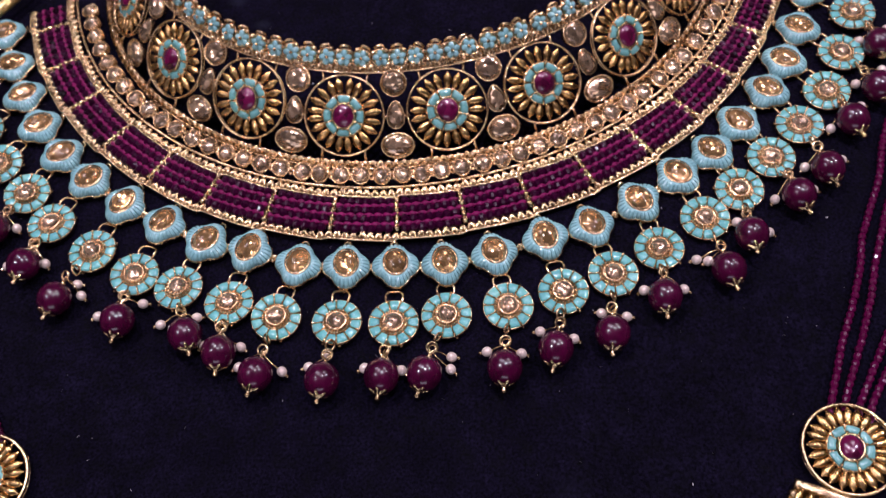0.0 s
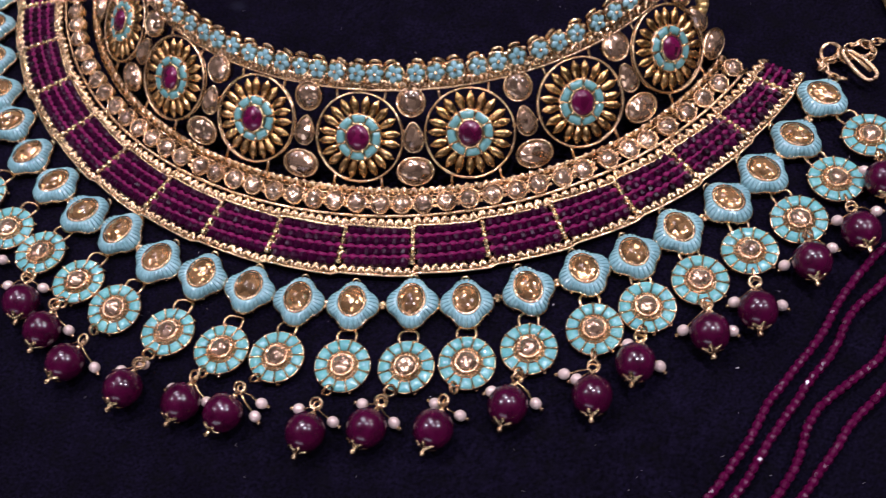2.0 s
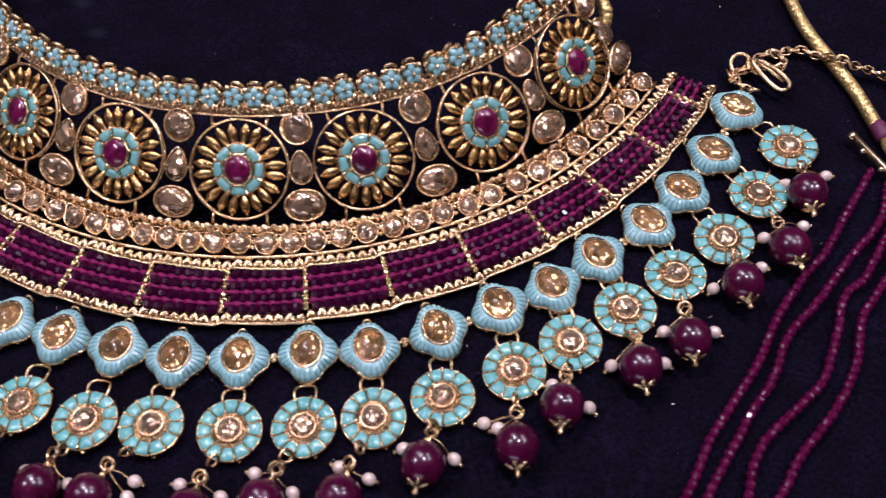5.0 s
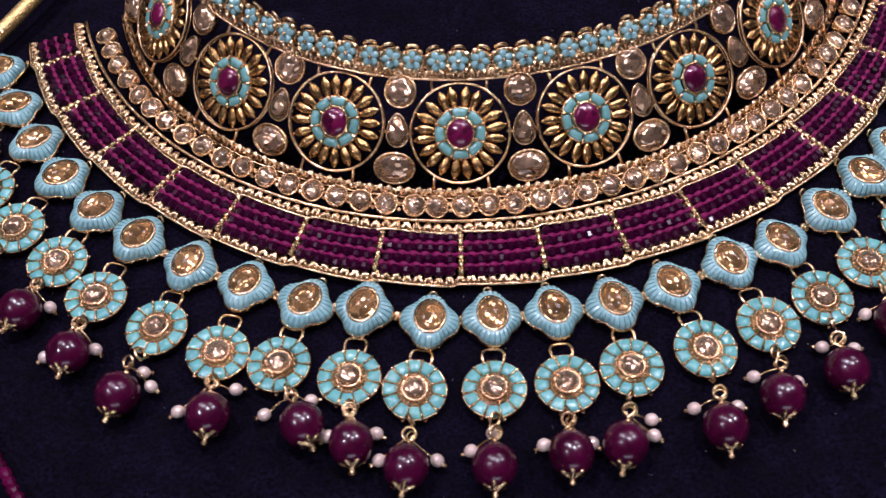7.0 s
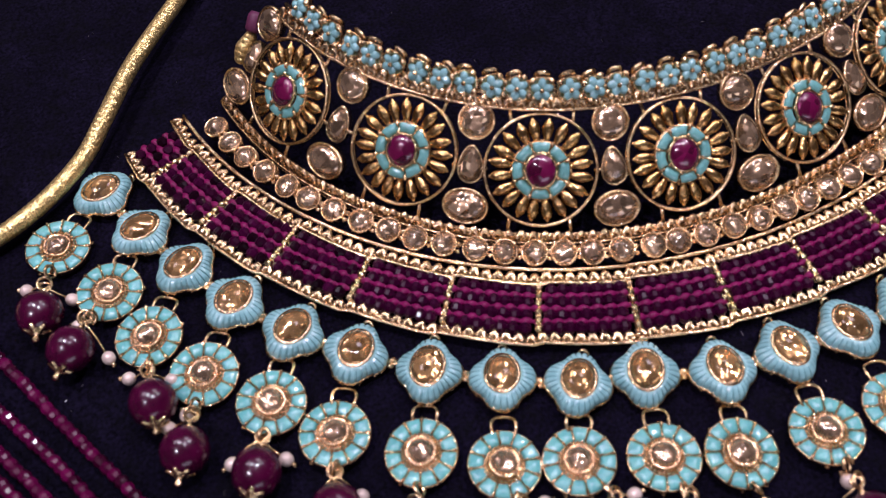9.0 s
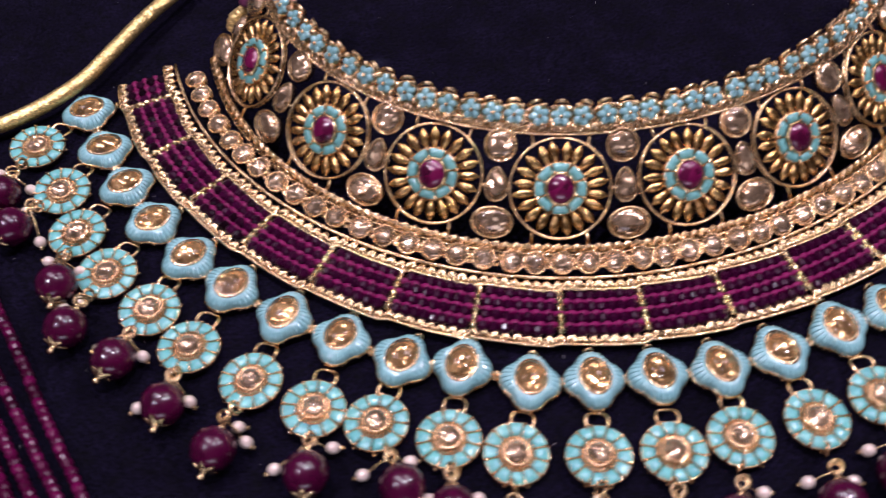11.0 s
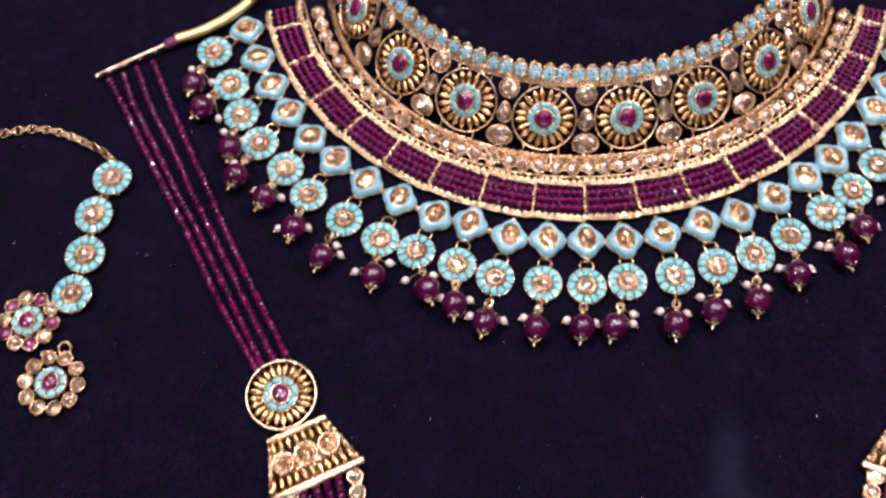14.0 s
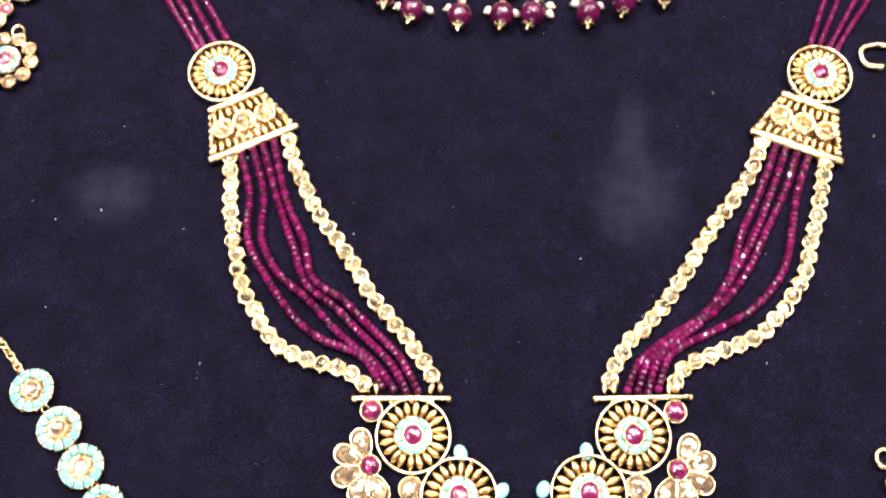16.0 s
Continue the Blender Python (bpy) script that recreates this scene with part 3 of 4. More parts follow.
divider = Shape()
for i in range(6):
    divider.add(ball(0.00088, 8, 5, 0.9, 1.0, 0.8), pose(0, -0.0042 + 0.00168 * i, 0))
divider.add(box(0.0009, 0.0088, 0.0012, (0, 0, -0.0005)))
divider = divider.mesh("divider", GOLD)
for d in DIVIDERS:
    a, b = band_point(d, 0.5), band_point(d, 0.6)
    m = flat_pose(RIM_OUT, d, 0)
    m.translation = a + Vector((0, 0, 0.0006))
    part("divider", divider, choker, m)
edges = [LEFT + 0.4, *DIVIDERS, RIGHT - 0.6]
for a, b in zip(edges, edges[1:]):
    single = -48 < a and b < 54
    panel = Shape()
    beads = []
    for row in range(4):
        w = 0.17 + 0.22 * row
        pts = [band_point(a + (b - a) * i / 12, w) for i in range(13)]
        length = sum((q - p).length for p, q in zip(pts, pts[1:]))
        # magenta tubes added between rows in place of light passing through the beads
        if row < 3:
            wave = random.uniform(0, 6)
            beat = math.pi * max(1, round((length - 0.0012) / 0.0022))
            panel.add(tube([band_point(a + (b - a) * i / 60, w + 0.11 + 0.004 * math.sin(i * 0.7 + wave), 0.0020) for i in range(61)], 0.00085, 6, lambda t: 0.35 + 0.65 * abs(math.sin(t * beat + wave))))
        n = max(1, round((length - 0.0012) / 0.0022))
        for i in range(n):
            t = (0.06 + 0.88 * (i + 0.5) / n) if b - a > 5 else (i + 0.5) / n
            p, q = band_point(a + (b - a) * t, w), band_point(a + (b - a) * (t + 0.02), w)
            m = frames([p, q])[0]
            m.translation = p + Vector((0, 0, random.uniform(-0.0002, 0.0003)))
            beads.append(m @ pose(0, 0, 0, random.uniform(0, 50), random.uniform(-5, 5), random.uniform(-4, 4)))
    if single:
        holder = part("bead_panel", panel.mesh("bead_panel", SEAM_GLOW), choker, None, "four short rows of dark purple crystal beads")
        for m in beads:
            part("bead", band_bead, holder, m)
    else:
        rest = Shape()
        for m in beads:
            rest.add(rondelle(0.0022, 0.0013, 8), m)
        holder = part("bead_panel", panel.mesh("bead_panel", SEAM_GLOW), choker, None, "four short rows of dark purple crystal beads")
        tagged(part("bead_filling", rest.mesh("bead_filling", CRYSTAL, False), holder), kind="stuff")


# ---- hanging charms ----
def petal_outline(a):
    """Half-breadths of the leaf-shaped charm; a from its own plus x."""
    lobes = 0.00578 + 0.00050 * math.cos(4 * a) + 0.0001 * math.cos(2 * a) - 0.00008 * math.cos(8 * a)
    return lobes + 0.0005 * max(0, -math.sin(a)) ** 4 + 0.0003 * max(0, math.sin(a)) ** 8


def petal_meshes():
    n = 434
    loops = []
    for k, (w, z) in enumerate(((0.0, 0.0021), (0.1, 0.0026), (0.3, 0.0026), (0.55, 0.0023), (0.8, 0.0019), (0.94, 0.0014), (1.0, 0.0004))):
        loop = []
        for i in range(n):
            a = 2 * math.pi * i / n
            ri = 1 / math.sqrt((math.cos(a) / 0.0033) ** 2 + (math.sin(a) / 0.0041) ** 2)
            rib = 0.06 * abs(math.sin(15.5 * a)) - 0.9 * max(0.0, math.cos(31 * a)) ** 16
            grow = min(1.0, max(0.0, w - 0.12) * 1.6)
            z1 = z + 0.0011 * rib * grow
            ro = petal_outline(a) + (0.00045 * rib if k > 3 else 0)
            r = ri + (ro - ri) * w
            loop.append((r * math.cos(a), r * math.sin(a), z1))
        loops.append(loop)
    v, f = rings(loops, cap0=False, cap1=False)
    enamel = Shape().add((v, [tuple(reversed(q)) for q in f])).mesh("enamel", ENAMEL_PALE)
    base = Shape()
    loops = []
    for s, z in ((0.9, -0.0008), (1.02, -0.0006), (1.05, 0.0002), (1.0, 0.0006)):
        loops.append([(petal_outline(2 * math.pi * i / 44) * s * math.cos(2 * math.pi * i / 44), petal_outline(2 * math.pi * i / 44) * s * math.sin(2 * math.pi * i / 44), z) for i in range(44)])
    base.add(rings(loops))
    for a in (30, 150, 210, 330, 245, 295):
        p = petal_outline(radians(a)) * 0.98
        base.add(ball(0.0005, 7, 5), pose(p * math.cos(radians(a)), p * math.sin(radians(a)), -0.0003))
    base.add(torus(0.0009, 0.0003, 12, 6), pose(0, 0.0069, 0.0002, 70))
    return base.mesh("backplate", GOLD), enamel


PETAL_BASE, PETAL_ENAMEL = petal_meshes()
PETAL_BEZEL = Shape().add(lathe([(0.98, 0.0013), (1.12, 0.0021), (1.1, 0.0028), (0.98, 0.0028)], 28, 0.0031, 0.0039, cap0=False, cap1=False)).mesh("bezel", GOLD)
PETAL_STONE = Shape().add(dome(0.0030, 0.0038, 0.0016), pose(0, 0, 0.0024)).mesh("stone", TOPAZ_WARM)

DISC_BASE = Shape().add(lathe([(0.0058, -0.0009), (0.0064, -0.0006), (0.0065, 0.0003), (0.0064, 0.0007), (0.0062, 0.0007), (0.0061, 0.0004), (0.003, 0.0004)], 40))
for i in range(12):
    a = 2 * math.pi * (i + 0.5) / 12
    for r in (0.0042, 0.0049, 0.0056, 0.0061):
        DISC_BASE.add(ball(0.00034, 6, 4, 1.5, 0.75), pose(r * math.cos(a), r * math.sin(a), 0.00095, 0, 0, math.degrees(a)))
for i in range(12):
    a = 2 * math.pi * (i + 0.5) / 12
    DISC_BASE.add(ball(0.00046, 7, 5, 1.5, 0.9), pose(0.0059 * math.cos(a), 0.0059 * math.sin(a), 0.0010, 0, 0, math.degrees(a)))
    DISC_BASE.add(ball(0.0004, 6, 4, 1.4, 0.8), pose(0.0040 * math.cos(a), 0.0040 * math.sin(a), 0.0011, 0, 0, math.degrees(a)))
for i in range(26):
    a = 2 * math.pi * i / 26
    DISC_BASE.add(ball(0.00037, 6, 4), pose(0.0032 * math.cos(a), 0.0032 * math.sin(a), 0.0011))
DISC_BASE.add(torus(0.0025, 0.00034, 24, 6), pose(0, 0, 0.0013))
for a in (60, 90, 120, 250, 290):
    DISC_BASE.add(ball(0.0005, 6, 4), pose(0.0064 * math.cos(radians(a)), 0.0064 * math.sin(radians(a)), -0.0006))
DISC_BASE = DISC_BASE.mesh("plate", GOLD)
DISC_CELL = cell_mesh(12, 0.0036, 0.0063, 0.0004, 0.0012, 0.028)
DISC_STONE = Shape().add(dome(0.0023, 0.0023, 0.0016), pose(0, 0, 0.0011)).mesh("stone", TOPAZ)
LOOP = Shape().add(tube(spline([(-0.0017, -0.0008, 0), (-0.0021, 0.0006, 0.0006), (-0.0020, 0.0020, 0.0004), (-0.0010, 0.0030, -0.0004), (0.0010, 0.0030, -0.0004), (0.0020, 0.0020, 0.0004), (0.0021, 0.0006, 0.0006), (0.0017, -0.0008, 0)], 0.0005), 0.00034, 7)).mesh("loop", GOLD)
JUMP = Shape().add(torus(0.0010, 0.0003, 14, 6)).mesh("jump_ring", GOLD)

DROP_BEAD = Shape().add(lathe([(0.0004, -0.0043), (0.0018, -0.0040), (0.0033, -0.0028), (0.0041, -0.0009), (0.0042, 0.0006), (0.0036, 0.0024), (0.0022, 0.0037), (0.0005, 0.0041)], 20))
DROP_BEAD.v = [(x, z, y) for x, y, z in DROP_BEAD.v]
DROP_BEAD.f = [tuple(reversed(q)) for q in DROP_BEAD.f]
DROP_BEAD = DROP_BEAD.mesh("bead", DROP)
CAP_PROFILE = ((0.0003, 0.0062, 0), (0.0007, 0.0058, 0), (0.0006, 0.0053, 0), (0.0004, 0.0050, 0), (0.0009, 0.0047, 0.05), (0.0014, 0.0044, 0.15), (0.0019, 0.0040, 0.25), (0.0020, 0.0037, 0.28), (0.0012, 0.0040, 0.15))
CAP = Shape().add(rings([[(r * (1 + w * math.cos(6 * a)) * math.cos(a), -y, -r * (1 + w * math.cos(6 * a)) * math.sin(a)) for a in [2 * math.pi * k / 36 for k in range(36)]] for r, y, w in CAP_PROFILE]))
CAP = CAP.mesh("cap", GOLD)
PIN = Shape().add(tube(spline([(0, 0.0036, 0), (0.0, 0.005, 0.0004), (0.001, 0.0062, 0.0004), (0, 0.0070, 0), (-0.001, 0.0062, -0.0003), (0.0002, 0.0050, 0)], 0.0005), 0.0003, 6))
PIN.add(torus(0.0013, 0.0003, 12, 6), pose(0, 0.0062, 0.0006, 20, 10, 0)).add(ball(0.0007, 7, 5), pose(0, 0.0042, 0))
PIN = PIN.mesh("wire_loop", GOLD)
HINGE = Shape().add(ball(0.00075, 8, 6, 1.0, 0.9, 0.9), pose(0, 0.0004, 0)).add(ball(0.0006, 8, 6), pose(0, -0.0007, 0)).add(tube([Vector((-0.0016, 0, 0)), Vector((0.0016, 0, 0))], 0.0004, 6)).mesh("hinge", GOLD)
PEARL_MESH = Shape().add(ball(0.00125, 12, 8, 1.0, 1.08, 1.0)).mesh("pearl", PEARL)
PEARL_TIP = Shape().add(ball(0.00055, 7, 5), pose(0, -0.0017, 0)).mesh("tip", GOLD)

# places in millimetres: the leaf charms, the discs under them, the drops, and each drop's two pearls from its centre
LEAVES = ((-134.8, 199.8), (-128.8, 187.3), (-122.0, 175.8), (-114.7, 165.1), (-105.9, 155.3), (-96.3, 147.3), (-85.0, 139.7), (-73.4, 133.9), (-61.4, 128.6), (-49.6, 126.5), (-36.8, 122.5), (-24.5, 122.2),
          (-12.1, 122.5), (0.2, 123.3), (12.5, 126.1), (25.2, 130.8), (36.8, 134.4), (48.8, 141.6), (59.3, 149.6), (68.6, 156.8), (76.2, 166.0), (84.8, 176.5), (90.5, 186.6), (95.7, 198.2), (99.2, 211.8))
DISCS = ((-144.9, 189.4), (-136.6, 175.6), (-131.0, 163.5), (-122.9, 152.6), (-112.8, 143.2), (-103.8, 134.0), (-90.9, 125.9), (-78.5, 119.3), (-66.5, 115.8), (-53.0, 111.8), (-40.7, 108.2), (-25.5, 107.0),
         (-11.6, 107.0), (1.2, 109.3), (16.1, 112.0), (29.5, 116.1), (41.7, 121.1), (53.3, 128.3), (65.2, 137.1), (74.5, 145.6), (83.6, 155.4), (92.1, 165.7), (100.6, 176.8), (106.3, 189.8), (111.5, 204.1))
DROPS = ((-148.8, 173.5), (-144.3, 164.2), (-131.9, 148.9), (-128.3, 138.5), (-117.7, 130.9), (-106.8, 120.6), (-96.4, 111.1), (-79.2, 105.5), (-61.7, 102.1), (-52.8, 97.6), (-43.1, 92.3), (-27.2, 91.2),
         (-13.2, 92.4), (-3.2, 93.3), (15.5, 95.1), (27.4, 100.1), (40.7, 104.3), (53.5, 114.0), (69.2, 121.5), (75.6, 131.2), (88.4, 142.6), (96.6, 150.7), (105.0, 165.6), (113.3, 176.2), (115.8, 190.7))
PEARLS_A = ((-2.6, 7.4), (1.3, 5.6), (-3.8, 7.2), (-2.3, 5.9), (-3.9, 3.6), (-5.4, 0.6), (3.8, 5.1), (-6.2, 2.0), (-7.4, 3.4), (-4.4, 2.6), (-4.9, 2.5), (-3.9, 4.0),
            (-4.5, 2.8), (6.1, 5.1), (-4.3, 4.8), (-3.6, 5.2), (-2.2, 6.0), (-4.6, 2.6), (-7.1, 3.6), (-2.7, 4.6), (-5.4, -0.1), (-5.0, 1.5), (-5.2, -1.4), (-4.9, 2.6), (-4.2, 2.9))
PEARLS_B = ((5.4, 2.5), (5.7, -2.7), (3.4, 4.3), (1.1, 7.2), (5.0, 1.4), (4.4, 1.4), (5.5, 2.0), (4.6, 5.6), (1.4, 5.5), (4.6, 2.4), (5.7, 1.6), (0.4, 7.0),
            (4.4, 2.4), (6.0, 2.0), (3.9, 4.5), (4.4, 3.5), (3.8, 5.2), (5.0, 3.0), (-4.3, 3.3), (4.9, 1.8), (4.4, 2.9), (4.6, 3.8), (3.6, 5.9), (2.7, 7.4), (3.9, 7.1))


def charm_pose(line, x, y, z, turn):
    """At a place in millimetres, turned to face away from the neck."""
    m = flat_pose(line, math.degrees(math.atan2(x / 1000 - CX, CY - y / 1000)), 0, turn)
    m.translation = (x / 1000 - CX, y / 1000 - CY, z + sag(x / 1000, y / 1000))
    return m


LEAF_TURNS = {7: 4, 8: -14, 9: -8, 12: 3, 17: 8, 18: 6}
for k, (dx, dy) in enumerate(DROPS):
    pm = charm_pose(PETAL_LINE, *LEAVES[k], 0.0012, LEAF_TURNS.get(k, jitter(4))) @ pose(0, 0, 0, jitter(5) - 3, jitter(5)) @ Matrix.Scale(0.94, 4)
    charm = part("leaf_charm", PETAL_BASE, choker, pm)
    part("enamel", PETAL_ENAMEL, charm, None, "ribbed pale turquoise enamel")
    part("bezel", PETAL_BEZEL, charm)
    part("stone", PETAL_STONE, charm, None, "oval amber stone")
    if k < len(LEAVES) - 1:
        (ax, ay), (bx, by) = LEAVES[k], LEAVES[k + 1]
        link = charm_pose(PETAL_LINE, (ax + bx) / 2, (ay + by) / 2, 0.0014, jitter(12))
        part("hinge", HINGE, choker, link)
    dm = charm_pose(DISC_LINE, *DISCS[k], 0.0012, jitter(9)) @ pose(0, 0, 0, jitter(4) - 2, jitter(4)) @ Matrix.Scale(0.965, 4)
    disc = part("disc_charm", DISC_BASE, choker, dm)
    cell_ring(disc, DISC_CELL, 12)
    part("stone", DISC_STONE, disc, None, "round champagne stone")
    a, b = dm.translation, pm.translation
    way = (b - a).normalized()
    lm = Matrix.Rotation(math.atan2(-way.x, way.y), 4, "Z")
    lm.translation = a + way * 0.0056 + Vector((0, 0, 0.0002))
    part("loop", LOOP, choker, lm)
    c = Vector((dx / 1000 - CX, dy / 1000 - CY, 0.0042 + sag(dx / 1000, dy / 1000)))
    up = (a - c).normalized()
    turn = math.atan2(-up.x, up.y)
    cm = Matrix.Rotation(turn, 4, "Z") @ pose(0, 0, 0, jitter(8), jitter(40))
    cm.translation = c
    drop = part("drop_bead", DROP_BEAD, choker, cm)
    part("cap", CAP, drop, None, "small gold flower cap")
    part("wire_loop", PIN, drop)
    jm = Matrix.Rotation(turn, 4, "Z") @ pose(0, 0, 0, jitter(25), 65 + jitter(20))
    jm.translation = a - up * 0.0068 + Vector((0, 0, 0.0006))
    part("jump_ring", JUMP, choker, jm @ Matrix.Scale(1.25, 4))
    foot = c + up * 0.0056
    for px, py in (PEARLS_A[k], PEARLS_B[k]):
        at = Vector((c.x + px / 1000, c.y + py / 1000, c.z - 0.0024))
        to = foot - at
        pearl = part("pearl", PEARL_MESH, choker, Matrix.Translation(at) @ Matrix.Rotation(math.atan2(-to.x, to.y), 4, "Z") @ pose(0, 0, 0, 14))
        part("tip", PEARL_TIP, pearl)
        long = to.length
        bow = [(0, 0.0011, 0), (jitter(0.0006), 0.0011 + (long - 0.0011) * 0.5, 0.0007), (0, long, 0.0012)]
        part("pin", Shape().add(tube(spline(bow, 0.0006), 0.00022, 6)).mesh("pin", GOLD), pearl)

# thread knots that close the collar's ends
knot = Shape()
for k in range(5):
    knot.add(ball(0.0017 - 0.00015 * abs(k - 2), 9, 6), pose(0.0003 * k, 0.0012 * k - 0.002, 0.0004 * math.sin(k)))
knot = knot.mesh("end_knot", CORD)
wrap = Shape().add(lathe([(0.0012, 0), (0.0017, 0.0006), (0.0017, 0.0034), (0.0012, 0.0042)], 10), pose(0, 0, 0, -90)).mesh("thread_wrap", THREAD)
for d, lean, s in ((LEFT - 2.3, 25, 0.0), (RIGHT + 0.6, -25, 0.0035)):
    part("end_knot", knot, choker, cone_pose(d, s - 0.001, 0.0004) @ pose(0, 0, 0, 0, 0, lean), "gold thread knot")
    part("thread_wrap", wrap, choker, cone_pose(d, s + 0.0034, 0.0004) @ pose(0, 0, 0, 0, 0, lean), "purple thread binding")

# the drawstring's end that shows inside the collar
sleeve = Shape().add(lathe([(0.0007, -0.0030), (0.0013, -0.0024), (0.0014, -0.0008), (0.0011, 0), (0.0014, 0.0008), (0.0013, 0.0024), (0.0007, 0.0030)], 14), pose(0, 0, 0, 0, 90)).mesh("drawstring_end", SILVER)
end = part("drawstring_end", sleeve, choker, pose(0.0540 - CX, 0.2411 - CY, 0.0016, 0, 0, 8), "pale metal drawstring end")
part("thread_tuft", Shape().add(ball(0.0011, 9, 6, 1.3, 0.9, 0.8), pose(-0.0064, -0.0006, -0.0004)).add(tube([Vector((-0.0060, -0.0004, 0)), Vector((-0.0045, 0, 0.0004)), Vector((-0.0026, 0, 0))], 0.0004, 6)).mesh("thread_tuft", THREAD), end, None, "purple thread tuft")


# ---- strands, stone chains, link chains ----
def bead_strand(points, r=0.00122, pitch=0.00185, z=0.0012):
    s = Shape()
    pts = spline([(x / 1000, y / 1000, z) for x, y in points], pitch)
    bead = rondelle(pitch * 1.04, r, 8, 0.74)
    for m in frames(pts):
        s.add(bead, m @ pose(0, jitter(0.0001), jitter(0.0001), random.uniform(0, 60), jitter(5), jitter(5)))
    return s.mesh("bead_strand", STRAND, False)


def joined_strand(points, r=0.00130):
    tagged(part("bead_strand", bead_strand(points, r), long_one, None, "string of small purple crystal beads"), kind="stuff")


def link_chain(points, R=0.0016, r=0.00045, z=0.0014, name="chain", heap=0.0):
    s = Shape()
    pts = spline([(p[0] / 1000, p[1] / 1000, z + heap * k + sum(p[2:]) / 1000) for k, p in enumerate(points)], R * 1.35)
    link = torus(R, r, 14, 6, 1.0, 0.68)
    for i, m in enumerate(frames(pts)):
        s.add(link, m @ pose(0, 0, 0, 38 if i % 2 else -38, jitter(6), 0))
    return s.mesh(name, GOLD)


LINK_BEZEL = Shape().add(lathe([(0.0017, -0.0018), (0.0022, -0.0015), (0.00245, -0.0002), (0.0024, 0.0003), (0.0021, 0.0004), (0.0019, -0.0001)], 20))
for x, y in ((0.0024, 0.0012), (0.0024, -0.0012), (-0.0001, 0.0024), (0.0002, -0.0024)):
    LINK_BEZEL.add(ball(0.0006, 7, 5), pose(x * 0.92, y * 0.92, -0.0007))
LINK_BEZEL = LINK_BEZEL.mesh("bezel", GOLD)
LINK_STONE = stone_mesh(0.0021, 0.0021, 0.0010, FOIL)


def stone_chain(parent, points):
    pts = spline([(x / 1000, y / 1000, 0.0019) for x, y in points], 0.0047)
    for i, m in enumerate(frames(pts)):
        mm = m @ pose(0, jitter(0.0004), 0, jitter(14), jitter(10), jitter(20)) @ Matrix.Scale(1.05, 4)
        ob = part("stone_link", LINK_BEZEL, parent, mm)
        part("stone", LINK_STONE, ob)


def cord_mesh(points, R=0.0018, z=0.0021):
    """A round cord of braided gold thread."""
    pts = spline([(x / 1000, y / 1000, z) for x, y in points], 0.00032)
    loops, k = [], 36
    for i, m in enumerate(frames(pts)):
        loop = []
        for j in range(k):
            a = 2 * math.pi * j / k
            w = 0.5 + 0.5 * math.sin(9 * a + i * 0.8) * math.sin(9 * a - i * 0.8)
            loop.append(m @ Vector((0, R * (0.92 + 0.11 * w) * math.cos(a), R * (0.92 + 0.11 * w) * math.sin(a))))
        loops.append(loop)
    return Shape().add(rings(loops)).mesh("cord", CORD)


long_one = thing("long_necklace", "long purple bead necklace with gold brooches, stone chains and a pendant", "necklace")
# left side
part("cord", cord_mesh([(-159, 193), (-152, 196), (-144.2, 201.1), (-136.8, 208.3), (-131, 217.7), (-123, 230.8), (-110, 246.8), (-93, 266.8), (-71, 290.8)]), long_one, None, "braided gold thread cord")
part("cord", cord_mesh([(129.5, 214.5), (125, 223), (119.5, 231), (112.5, 241), (106.5, 254), (98, 275), (84, 300)], 0.0015, 0.0018), long_one, None, "braided gold thread cord")
for x, y, a in ((-160.5, 191.6, 33), (130.5, 213, -62)):
    w = Shape().add(lathe([(0.0014, -0.0024), (0.0018, -0.0016), (0.0018, 0.0016), (0.0014, 0.0024)], 12), pose(0, 0, 0, 0, 90))
    part("thread_wrap", w.mesh("thread_wrap", THREAD), long_one, pose(x / 1000, y / 1000, 0.0018, 0, 0, a), "purple thread binding")


def spacer_bar(x, y, angle, length=0.026):
    s = Shape().add(box(length, 0.0013 if length < 0.0262 else 0.0016, 0.0024, (0, 0, 0), 0.0004))
    for e in (-1, 1):
        s.add(ball(0.0012, 8, 6), pose(e * length / 2, 0, 0))
    for i in range(4):
        s.add(ball(0.0007, 7, 5), pose((i - 1.5) * length * 0.22, -0.0012, 0.0006))
    return part("spacer_bar", s.mesh("spacer_bar", SILVER if length < 0.0262 else GOLD), long_one, pose(x, y, 0.0018, 0, 0, angle), "narrow metal spacer bar")


spacer_bar(-0.1733, 0.1832, 33)
spacer_bar(0.1335, 0.2005, -47)
cap_ = Shape().add(lathe([(0.0010, 0), (0.0014, 0.002), (0.0015, 0.007), (0.0010, 0.0085)], 10), pose(0, 0, 0, 0, 90))
part("cord_end", cap_.mesh("cord_end", CORD), long_one, pose(0.1312, 0.2115, 0.0018, 0, 0, -64), "gold thread cord end")

